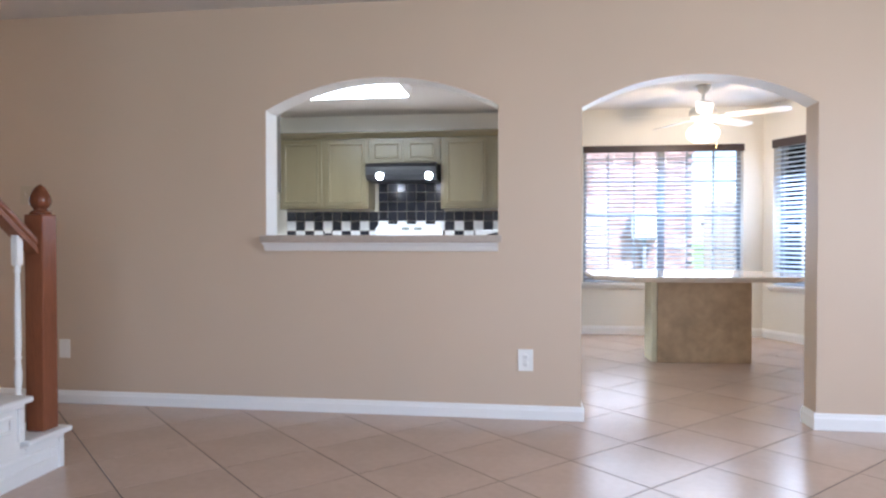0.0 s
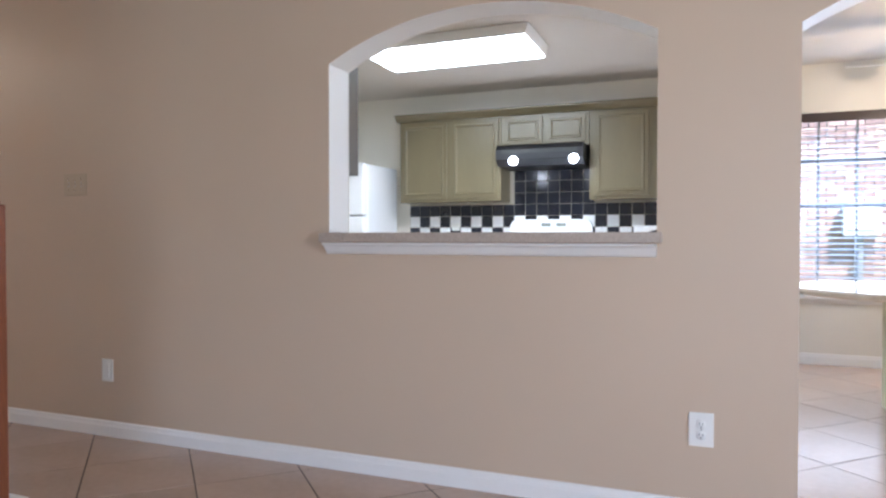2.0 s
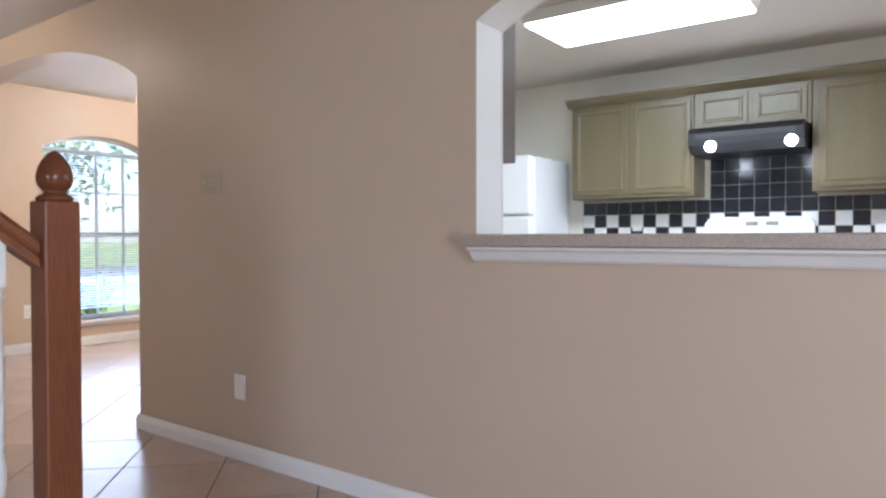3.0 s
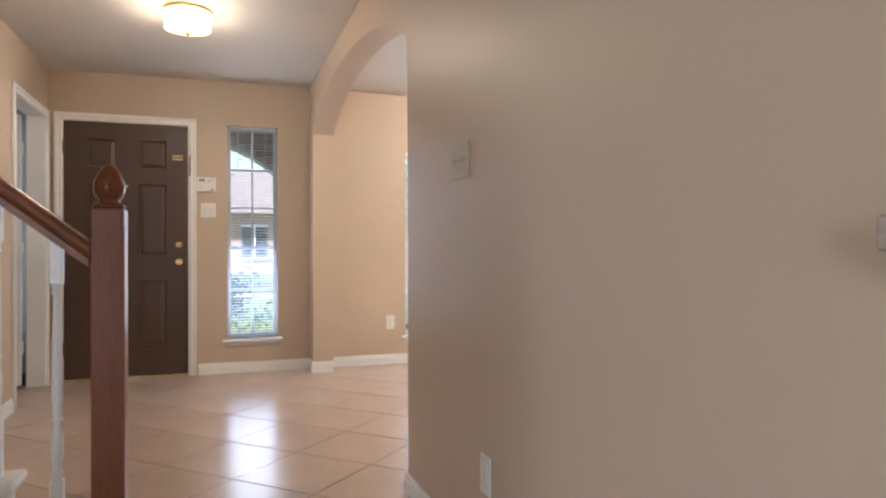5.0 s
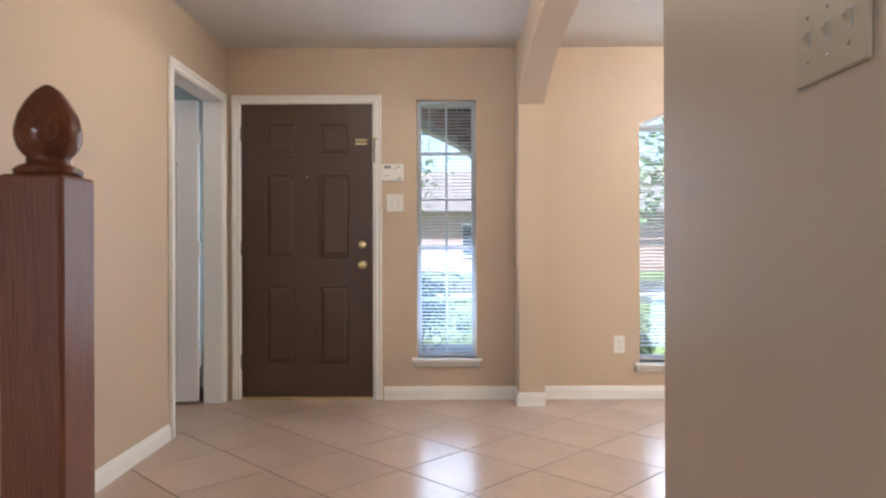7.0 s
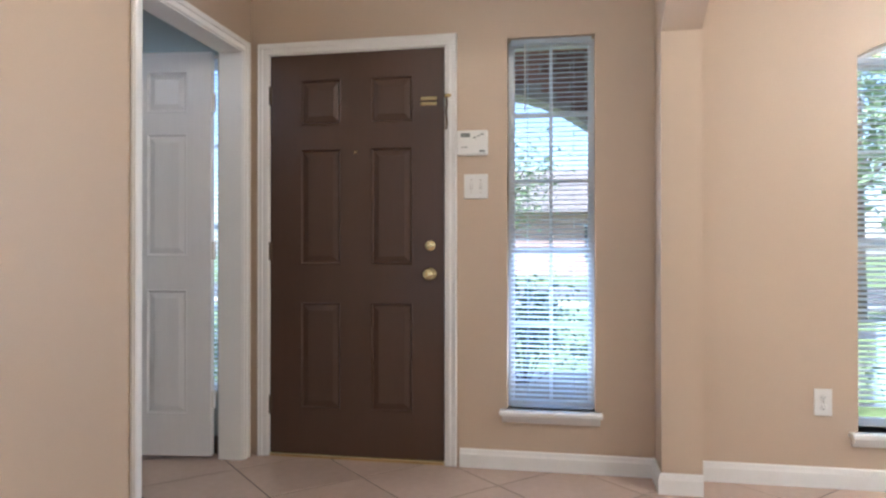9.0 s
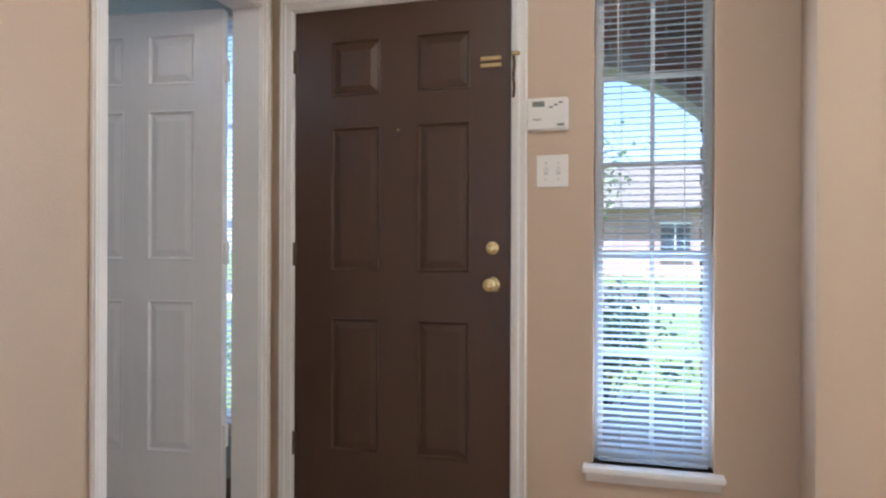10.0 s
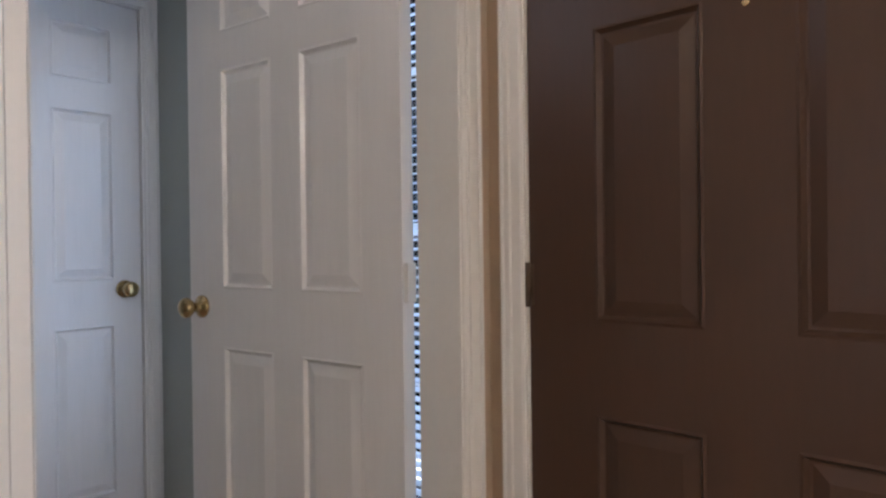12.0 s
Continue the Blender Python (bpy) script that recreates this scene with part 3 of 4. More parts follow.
def blind(name, width, z0, z1, slat_w, pitch, tilt, rail_mat, label, m, valance=0.0, gap_bottom=0.0):
    """A venetian blind: u along its width, v = 0 at its middle; slats are pieces of their own."""
    root = empty(name, label, "blind")
    bm = bmesh.new()
    if valance:
        box(bm, -0.015, -0.05, z1 - valance, width + 0.015, -0.035, z1, 0.004)
        box(bm, -0.015, -0.036, z1 - valance, 0.0, 0.02, z1, 0.003)
        box(bm, width, -0.036, z1 - valance, width + 0.015, 0.02, z1, 0.003)
        part("valance", bm, [rail_mat], root, "dark wooden valance" if rail_mat is BLINDRAIL else "")
    else:
        box(bm, 0.004, -0.014, z1 - 0.028, width - 0.004, 0.014, z1 - 0.002, 0.003)
        part("head_rail", bm, [rail_mat], root)
    bm = bmesh.new()
    box(bm, 0.006, -slat_w / 2, z0 + gap_bottom, width - 0.006, slat_w / 2, z0 + gap_bottom + 0.014, 0.004)
    part("bottom_rail", bm, [BLINDWHITE], root)
    s = bmesh.new()
    c = 0.12 * slat_w
    rows = [(-slat_w / 2, 0), (0, c), (slat_w / 2, 0), (slat_w / 2, -0.001), (0, c - 0.001), (-slat_w / 2, -0.001)]
    prism(s, rows, 0.006, width - 0.006, 'x')
    me = mesh_of("slat", s, [BLINDWHITE])
    n = int((z1 - 0.03 - max(valance - 0.03, 0) - z0 - gap_bottom - 0.02) / pitch)
    for i in range(n):
        z = z0 + gap_bottom + 0.025 + pitch * (i + 0.5)
        share("slat", me, root, Matrix.Translation((0, 0, z)) @ Matrix.Rotation(radians(tilt + random.uniform(-1.5, 1.5)), 4, 'X'))
    for u in ((0.14, 0.5, 0.86) if width > 0.7 else (0.22, 0.78)):
        bm = bmesh.new()
        for dv in (-slat_w / 2, slat_w / 2):
            lathe(bm, [(0.0008, z0 + gap_bottom), (0.0008, z1 - 0.02)], 5, 'z', (u * width, dv, 0))
        part("cord", bm, [BLINDWHITE], root)
    bm = bmesh.new()
    lathe(bm, [(0.003, z0 + (z1 - z0) * 0.80), (0.003, z1 - 0.03)], 6, 'z', (0.19 * width, -slat_w / 2 - 0.012, 0))
    part("wand", bm, [PLASTIC], root, "tilt wand")
    return root


def window_set(name, mtx, width, z0, z1, cols, zrows, meeting, frame_mat, label, rail=0.035, muntin=0.018, v=0.12):
    root = empty(name, label, "window", kind="structure")
    us = [width * i / cols for i in range(cols + 1)]
    part("window_frame", frame_rails(us, zrows, rail, muntin, v, meeting), [frame_mat], root)
    pane(root, rail, width - rail, z0 + rail, z1 - rail, v + 0.016)
    root.matrix_world = mtx
    return root


def sill(name, mtx, width, z, label, depth=0.10, horn=0.035):
    bm = bmesh.new()
    box(bm, -horn, -0.055, z - 0.022, width + horn, depth, z, 0.006, 2)
    prism(bm, [(-0.045, z - 0.024), (0.0, z - 0.024), (0.0, z - 0.062), (-0.012, z - 0.062), (-0.03, z - 0.045)], -horn + 0.012, width + horn - 0.012, 'x')
    ob = thing(name, bm, [TRIM], label, "window sill", kind="structure")
    ob.matrix_world = mtx
    return ob


SIDE = Matrix(((0, -1, 0, FX), (1, 0, 0, SY0), (0, 0, 1, 0), (0, 0, 0, 1)))
sw = SY1 - SY0
zr = [SZ0, 0.685, 1.053, 1.39, 1.714, SZ1]
window_set("window_1", SIDE, sw, SZ0, SZ1, 2, zr, 2, FRAMEWHITE, "narrow white sidelight window with glazing bars", 0.03, 0.016, 0.075)
b = blind("sidelight_blind", sw - 0.02, SZ0 + 0.005, SZ1, 0.025, 0.0235, 11, BLINDWHITE, "white metal mini blind in the sidelight, open slats", BLINDWHITE)
b.matrix_world = SIDE @ Matrix.Translation((0.01, 0.035, 0))
sill("sill_sidelight", SIDE, sw, SZ0, "white painted window sill below the sidelight", 0.075, 0.035)

DIN = Matrix(((0, -1, 0, FX), (1, 0, 0, WY0), (0, 0, 1, 0), (0, 0, 0, 1)))
dw = WY1 - WY0
root = window_set("window_2", DIN, dw, WZ0, WSP, 4, [WZ0, 0.66, 1.08, 1.5, WSP], 2, FRAMEWHITE, "tall arched dining room window", 0.035, 0.016, 0.12)
bm = bmesh.new()
outer, inner = arc(0, dw, WSP, WAP, 16), arc(0.03, dw - 0.03, WSP - 0.002, WAP - 0.03, 16)
for (p, q), (r, s) in zip(zip(outer, outer[1:]), zip(inner, inner[1:])):
    prism(bm, [r, s, q, p], 0.12, 0.155, 'y')
part("arch_frame", bm, [FRAMEWHITE], root)
bm = bmesh.new()
prism(bm, [(0.03, WSP)] + inner[1:-1] + [(dw - 0.03, WSP)], 0.136, 0.140, 'y')
ob = part("pane", bm, [GLASS], root, "arched glass pane")
ob.visible_shadow = False
b = blind("dining_blind", dw - 0.02, WZ0 + 0.005, WSP, 0.025, 0.0245, 24, BLINDWHITE, "white mini blind in the arched window, raised a little", BLINDWHITE, gap_bottom=0.10)
b.matrix_world = DIN @ Matrix.Translation((0.01, 0.05, 0))
sill("sill_dining", DIN, dw, WZ0, "white painted sill below the arched window", 0.12, 0.04)

OFW = Matrix(((0, -1, 0, FX), (1, 0, 0, OY0), (0, 0, 1, 0), (0, 0, 0, 1)))
ow = OY1 - OY0
window_set("window_3", OFW, ow, OZ0, OZ1, 2, [OZ0, 0.74, 1.18, 1.62, OZ1], 2, FRAMEWHITE, "office window with glazing bars", 0.035, 0.016, 0.12)
b = blind("office_blind", ow - 0.02, OZ0 + 0.005, OZ1, 0.025, 0.0245, 12, BLINDWHITE, "white mini blind in the office window", BLINDWHITE)
b.matrix_world = OFW @ Matrix.Translation((0.01, 0.05, 0))

BRK = Matrix.Translation((KX0, KY, 0))
kw = KX1 - KX0
zk = [KZ0, 0.93, 1.30, 1.66, KZ1]
root = empty("window_4", "wide double breakfast window with grey frames", "window", kind="structure")
part("window_frame", frame_rails([kw * i / 6 for i in range(7)], zk, 0.04, 0.016, 0.10, 2), [FRAMEGREY], root)
part("mullion", boxes((kw / 2 - 0.04, 0.085, KZ0, kw / 2 + 0.04, 0.14, KZ1), bevel=0.003), [FRAMEGREY], root)
pane(root, 0.04, kw - 0.04, KZ0 + 0.03, KZ1 - 0.03, 0.118)
root.matrix_world = BRK
b = blind("breakfast_blind", kw - 0.02, KZ0 + 0.01, KZ1 + 0.012, 0.05, 0.046, 12, BLINDRAIL, "white wooden blind with dark valance over the breakfast window", BLINDWHITE, valance=0.075)
b.matrix_world = BRK @ Matrix.Translation((0.01, 0.030, 0))
sill("sill_breakfast", BRK, kw, KZ0, "white painted sill below the breakfast window", 0.1, 0.04)
BAYW = BAY @ Matrix.Translation((0.13, 0, 0))
root = empty("window_5", "bay window with grey frame", "window", kind="structure")
part("window_frame", frame_rails([0.3 * i for i in range(4)], zk, 0.04, 0.016, 0.10, 2), [FRAMEGREY], root)
pane(root, 0.04, 0.86, KZ0 + 0.03, KZ1 - 0.03, 0.118)
root.matrix_world = BAYW
b = blind("bay_blind", 0.88, KZ0 + 0.01, KZ1 + 0.03, 0.05, 0.046, 22, BLINDRAIL, "white wooden blind with dark valance over the bay window", BLINDWHITE, valance=0.085)
b.matrix_world = BAYW @ Matrix.Translation((0.01, 0.030, 0))
sill("sill_bay", BAYW, 0.9, KZ0, "white painted sill below the bay window", 0.1, 0.04)

# ---- pass-through shelf ----
shelf = empty("bar_shelf", "beige laminate bar shelf with white moulding in the pass-through", "bar shelf")
bm = bmesh.new()
box(bm, PTL - 0.012, -0.075, PTZ, PTR + 0.02, -0.001, PTZ + 0.042, 0.004)
box(bm, PTL + 0.002, -0.003, PTZ + 0.001, PTR - 0.002, T + 0.10, PTZ + 0.042, 0.003)
part("top", bm, [LAMINATE], shelf, "speckled beige laminate top")
bm = bmesh.new()
prism(bm, [(-0.066, PTZ - 0.002), (-0.001, PTZ - 0.002), (-0.001, PTZ - 0.052), (-0.014, PTZ - 0.052), (-0.026, PTZ - 0.044), (-0.046, PTZ - 0.018), (-0.064, PTZ - 0.010)], PTL + 0.0, PTR - 0.0, 'x')
part("moulding", bm, [TRIM], shelf, "white painted cove moulding")


# ---- plates on the walls ----
def wall_plate(name, mtx, w, h, m, label, category, build):
    root = empty(name, label, category)
    bm = bmesh.new()
    box(bm, -w / 2, -0.007, -h / 2, w / 2, -0.0005, h / 2, 0.003, 2)
    part("plate", bm, [m], root)
    build(root, m)
    root.matrix_world = mtx
    return root


def sockets(root, m):
    for dz in (-0.02, 0.02):
        bm = bmesh.new()
        lathe(bm, [(0.0165, -0.007), (0.0165, -0.0095), (0.015, -0.0105)], 16, 'y', (0, 0, dz))
        socket = part("socket", bm, [m], root)
        bm = boxes((-0.007, -0.0112, dz - 0.002, -0.005, -0.0104, dz + 0.007), (0.005, -0.0112, dz - 0.002, 0.007, -0.0104, dz + 0.006), (-0.002, -0.0112, dz - 0.011, 0.002, -0.0104, dz - 0.007))
        part("slots", bm, [DARKSLOT], socket, "dark socket slots")
    bm = bmesh.new()
    lathe(bm, [(0.003, -0.007), (0.003, -0.0085)], 8, 'y')
    part("screw", bm, [STEEL], root)


def toggles(offsets):
    def build(root, m):
        for u in offsets:
            bm = bmesh.new()
            prism(bm, [(-0.007, -0.010), (-0.007, 0.010), (-0.014, 0.009), (-0.015, 0.004)], u - 0.0045, u + 0.0045, 'x')
            part("toggle", bm, [m], root)
            part("slot", boxes((u - 0.0065, -0.0078, -0.013, u + 0.0065, -0.0066, 0.013)), [SLOTGREY], root, "narrow grey toggle slot")
            for dz in (-0.03, 0.03):
                bm = bmesh.new()
                lathe(bm, [(0.003, -0.007), (0.003, -0.0085)], 8, 'y', (u, 0, dz))
                part("screw", bm, [STEEL], root)
    return build


def blank(root, m):
    bm = boxes((-0.017, -0.0095, -0.034, 0.017, -0.006, 0.034), bevel=0.001)
    part("insert", bm, [m], root)


def facing(x, y, z, deg):
    return Matrix.Translation((x, y, z)) @ Matrix.Rotation(radians(deg), 4, 'Z')


wall_plate("wall_outlet", facing(3.784, 0, 0.341, 0), 0.086, 0.125, PLASTIC, "white duplex wall outlet above the baseboard", "outlet", sockets)
wall_plate("wall_jack_plate", facing(0.88, 0, 0.345, 0), 0.075, 0.118, PLASTIC, "white wall plate low on the tan wall", "wall plate", blank)
wall_plate("light_switch", facing(0.662, 0, 1.320, 0), 0.165, 0.118, ALMOND, "almond three-gang light switch on the tan wall", "light switch", toggles((-0.046, 0, 0.046)))
wall_plate("light_switch", facing(FX, -0.836, 1.362, 90), 0.118, 0.120, PLASTIC, "white two-gang light switch beside the front door", "light switch", toggles((-0.023, 0.023)))
wall_plate("wall_outlet", facing(FX, 0.716, 0.377, 90), 0.075, 0.120, PLASTIC, "white outlet beside the arched window", "outlet", sockets)
wall_plate("wall_outlet", facing(-1.10, LY, 0.335, 180), 0.075, 0.118, PLASTIC, "white outlet on the entry side wall", "outlet", sockets)
therm = empty("alarm_keypad", "white plastic alarm keypad with a small grey display", "keypad")
part("case", boxes((-0.076, -0.030, -0.060, 0.076, -0.0005, 0.060), bevel=0.006), [PLASTIC], therm)
part("display", boxes((-0.055, -0.0315, 0.026, -0.010, -0.0295, 0.046)), [GREYPLASTIC], therm, "grey display")
for i in range(3):
    part("mark", boxes((0.006 + 0.018 * i, -0.0315, 0.020 + 0.008 * i, 0.020 + 0.018 * i, -0.0295, 0.026 + 0.008 * i)), [GREYPLASTIC], therm, "small grey printed mark")
for i in range(4):
    part("mark", boxes((-0.052 + 0.008 * i, -0.0312, -0.024, -0.047 + 0.008 * i, -0.0295, -0.019)), [GREYPLASTIC], therm, "small grey printed mark")
part("button", boxes((0.036, -0.033, -0.046, 0.062, -0.0295, -0.038), bevel=0.001), [GREYPLASTIC], therm)
part("button", boxes((0.050, -0.033, -0.016, 0.064, -0.0295, 0.000), bevel=0.001), [PLASTIC], therm)
therm.matrix_world = facing(FX, -0.852, 1.572, 90)

# ---- stairs ----
RISE, RUN, NOSE, TZ = 0.190, 0.240, -1.068, 0.185
SX0, SX1 = 0.49, 1.690
stair = empty("staircase", "white painted staircase with open bottom steps", "staircase", kind="structure")
for k in range(12):
    z, y = TZ + RISE * k, NOSE - RUN * k
    out = 0.035 if k < 4 else 0.0
    x0, x1 = (SX0, SX1) if k < 4 else (0.405, 1.835)
    bm = bmesh.new()
    box(bm, x0 - out, y - RUN - 0.03, z - 0.028, x1 + out, y, z, 0.010, 2)
    part("tread", bm, [TRIM], stair)
    part("riser", boxes((x0, y - 0.042, max(z - RISE, 0), x1, y - 0.026, z - 0.029)), [TRIM], stair)
for x in (SX0, SX1):
    s = 1 if x == SX1 else -1
    bm = bmesh.new()
    for k in range(4):
        y, z = NOSE - RUN * k - 0.045, TZ + RISE * k - 0.029
        prism(bm, [(y, 0), (y, z), (y - RUN, z), (y - RUN, 0)], min(x, x - s * 0.03), max(x, x - s * 0.03), 'x')
    part("stringer", bm, [TRIM], stair)
    for k in range(3):
        y, z = NOSE - RUN * k, TZ + RISE * k
        a, b2 = min(x, x + s * 0.011), max(x, x + s * 0.011)
        part("cove", boxes((a, y - RUN - 0.02, z - 0.046, b2, y - 0.028, z - 0.030), bevel=0.003), [TRIM], stair)
        # a corner board at the riser and a picture-frame moulding behind it
        part("corner_board", boxes((a, y - 0.060, max(z - RISE, 0) + 0.002, b2, y - 0.028, z - 0.048), bevel=0.002), [TRIM], stair)
        y1, y0 = y - 0.090, y - (0.62 if k == 0 else 0.30)
        z0, z1 = max(z - RISE, 0) + 0.050, z - 0.066
        bm = bmesh.new()
        for row in ((a, y0, z1 - 0.016, b2, y1, z1), (a, y0, z0, b2, y1, z0 + 0.016), (a, y1 - 0.016, z0 + 0.017, b2, y1, z1 - 0.017)):
            box(bm, *row, bevel=0.003)
        part("panel_moulding", bm, [TRIM], stair)


def newel_post(x, y, z):
    root = empty("newel_post", "stained oak square newel post with an acorn finial", "newel post", "newel posts", at=(x, y, z))
    w, h = 0.0455, 0.965
    bm = bmesh.new()
    box(bm, -w, -w, 0, w, w, h, 0.006, 2)
    part("post", bm, [OAK], root, "square oak post with visible grain")
    bm = bmesh.new()
    lathe(bm, [(0.044, h), (0.046, h + 0.008), (0.040, h + 0.014), (0.030, h + 0.018), (0.028, h + 0.026), (0.034, h + 0.032), (0.040, h + 0.040), (0.0445, h + 0.055),
               (0.0445, h + 0.068), (0.040, h + 0.088), (0.030, h + 0.108), (0.018, h + 0.124), (0.007, h + 0.133), (0.001, h + 0.135)], 28, 'z')
    part("finial", bm, [FINIALWOOD], root, "glossy turned acorn finial")
    return root


POSTS = ((0.535, -1.076), (1.640, -1.158))
for x, y in POSTS:
    newel_post(x, y, TZ)


def baluster(x, y, z, top):
    root = empty("baluster", "white painted turned baluster standing on a stair tread", "baluster", "stair balusters", at=(x, y, z))
    h = top - z
    bm = bmesh.new()
    b0 = 0.17
    box(bm, -0.017, -0.017, 0, 0.017, 0.017, b0, 0.003)
    part("base_block", bm, [TRIM], root)
    bm = bmesh.new()
    lathe(bm, [(0.016, b0), (0.012, b0 + 0.008), (0.017, b0 + 0.018), (0.011, b0 + 0.030), (0.016, b0 + 0.075), (0.017, b0 + 0.11), (0.013, b0 + 0.14), (0.011, b0 + 0.165), (0.017, b0 + 0.175),
               (0.012, b0 + 0.185), (0.015, b0 + 0.23), (0.0135, h - 0.30), (0.010, h - 0.165), (0.016, h - 0.155), (0.011, h - 0.145), (0.016, h - 0.13)], 14, 'z')
    part("spindle", bm, [TRIM], root)
    bm = bmesh.new()
    box(bm, -0.017, -0.017, h - 0.13, 0.017, 0.017, h, 0.003)
    part("top_block", bm, [TRIM], root)
    return root


SLOPE = RISE / RUN
for x, y0 in POSTS:
    def rail_z(y):
        return 0.975 + (y0 - 0.05 - y) * SLOPE
    rail = empty("handrail", "stained oak moulded stair handrail", "handrail", "handrails")
    prof = [(-0.030, 0.0), (-0.030, 0.018), (-0.022, 0.026), (-0.030, 0.036), (-0.029, 0.048), (-0.020, 0.060), (0.0, 0.065), (0.020, 0.060), (0.029, 0.048), (0.030, 0.036), (0.022, 0.026), (0.030, 0.018), (0.030, 0.0)]
    ya, yb = y0 - 0.051, LY + 0.02
    bm = bmesh.new()
    rows = [[bm.verts.new((x + u, yy, rail_z(yy) + v * 1.25)) for u, v in prof] for yy in (ya, yb)]
    k = len(prof)
    for i in range(k):
        bm.faces.new((rows[0][i], rows[0][(i + 1) % k], rows[1][(i + 1) % k], rows[1][i]))
    bm.faces.new(rows[0]), bm.faces.new(rows[1][::-1])
    bmesh.ops.recalc_face_normals(bm, faces=bm.faces)
    part("rail", bm, [RAILWOOD], rail)
    for i in range(5):
        y = y0 - 0.140 - 0.155 * i
        k = int((NOSE - 0.02 - y) / RUN)
        baluster(x, y, TZ + RISE * k, rail_z(y) + 0.012)


# ---- kitchen ----
def cabinet_front(root, u0, u1, z0, z1, v):
    """A framed cabinet door with a raised inner moulding."""
    bm = bmesh.new()
    box(bm, u0, v - 0.018, z0, u1, v - 0.001, z1, 0.003)
    e = 0.045
    fs = []
    pts = []
    for inset, d in ((e - 0.012, -0.0175), (e - 0.006, -0.026), (e + 0.004, -0.026), (e + 0.012, -0.020), (e + 0.016, -0.0185)):
        pts.append([bm.verts.new((u, v + d, z)) for u, z in ((u0 + inset, z0 + inset), (u1 - inset, z0 + inset), (u1 - inset, z1 - inset), (u0 + inset, z1 - inset))])
    for p, q in zip(pts, pts[1:]):
        for i in range(4):
            fs.append(bm.faces.new((p[i], p[(i + 1) % 4], q[(i + 1) % 4], q[i])))
    bmesh.ops.recalc_face_normals(bm, faces=fs)
    for f in fs:
        if f.normal.y > 0:
            f.normal_flip()
    return part("door", bm, [OLIVE], root)


def wall_cabinet(x0, x1, z0, z1, y0, y1, doors, label):
    root = empty("wall_cabinet", label, "cabinet", "kitchen wall cabinets")
    part("body", boxes((x0, y0, z0, x1, y1, z1), bevel=0.003), [OLIVE], root)
    for u0, u1 in doors:
        cabinet_front(root, u0, u1, z0 + 0.03, z1 - 0.02, y0)
    return root


CF = 3.29
wall_cabinet(1.02, 2.03, 1.365, 2.135, CF, KY - 0.002, ((1.045, 1.505), (1.55, 2.01)), "olive green painted wall cabinet with two doors")
wall_cabinet(2.034, 2.826, 1.84, 2.135, CF, KY - 0.002, ((2.06, 2.415), (2.45, 2.80)), "short olive green cabinet above the range hood")
wall_cabinet(2.83, 4.08, 1.365, 2.135, CF, KY - 0.002, ((2.87, 3.325), (3.39, 3.72), (3.74, 4.06)), "olive green painted wall cabinet with raised doors")
bm = bmesh.new()
prism(bm, [(CF - 0.004, 2.137), (CF - 0.055, 2.185), (CF - 0.055, 2.200), (KY - 0.002, 2.200), (KY - 0.002, 2.137)], 0.985, 4.09, 'x')
thing("cabinet_crown", bm, [OLIVE], "olive green crown moulding on the wall cabinets", "crown moulding")
# cabinet turned away from the light, its shade put into the dark colour
root = empty("wall_cabinet", "wall cabinet beside the pass-through, shade put into its dark brown colour", "cabinet", "kitchen wall cabinets")
part("body", boxes((1.30, T + 0.012, 1.345, 2.185, T + 0.165, 2.13), bevel=0.003), [CABSHADE_DARKBASE], root)
part("door", boxes((1.32, T + 0.167, 1.36, 2.17, T + 0.185, 2.12), bevel=0.003), [CABSHADE_DARKBASE], root)

hood = empty("range_hood", "black range hood with two lit lamps under the cabinets", "range hood")
bm = bmesh.new()
prism(bm, [(KY - 0.004, 1.838), (3.10, 1.838), (3.07, 1.80), (3.07, 1.715), (3.14, 1.66), (KY - 0.004, 1.66)], 2.05, 2.81, 'x')
part("canopy", bm, [BLACKENAMEL], hood)
part("vent_strip", boxes((2.10, 3.066, 1.765, 2.76, 3.071, 1.795)), [DARKSLOT], hood)
for hx in (2.21, 2.735):
    bm = bmesh.new()
    lathe(bm, [(0.038, 3.068), (0.038, 3.055), (0.030, 3.045)], 18, 'y', (hx, 0, 1.70))
    part("lamp", bm, [GLOWHOOD], hood, "lit white hood lamp")

# fluorescent fixture
fix = empty("ceiling_light", "lit white fluorescent box fixture on the kitchen ceiling", "ceiling light")
bm = bmesh.new()
prism(bm, [(1.44, H - 0.003), (2.70, H - 0.003), (2.68, 2.365), (1.46, 2.365)], 1.67, 2.27, 'y')
part("housing", bm, [TRIM], fix)
part("diffuser", boxes((1.47, 1.685, 2.352, 2.67, 2.255, 2.364)), [GLOWPANEL], fix, "glowing white acrylic diffuser")

# refrigerator
fridge = empty("refrigerator", "white two-door refrigerator against the kitchen wall", "refrigerator")
part("body", boxes((0.15, 2.92, 0.02, 0.86, KY - 0.04, 1.715), bevel=0.012), [APPLIANCE], fridge)
part("freezer_door", boxes((0.15, 2.845, 1.235, 0.86, 2.915, 1.72), bevel=0.014), [APPLIANCE], fridge)
part("fridge_door", boxes((0.15, 2.845, 0.06, 0.86, 2.915, 1.222), bevel=0.014), [APPLIANCE], fridge)
part("base_grille", boxes((0.16, 2.93, 0.0, 0.85, 3.4, 0.05)), [DARKSLOT], fridge)
for z0, z1 in ((1.27, 1.55), (0.75, 1.19)):
    part("handle", boxes((0.18, 2.81, z0, 0.205, 2.846, z1), bevel=0.006), [APPLIANCE], fridge)

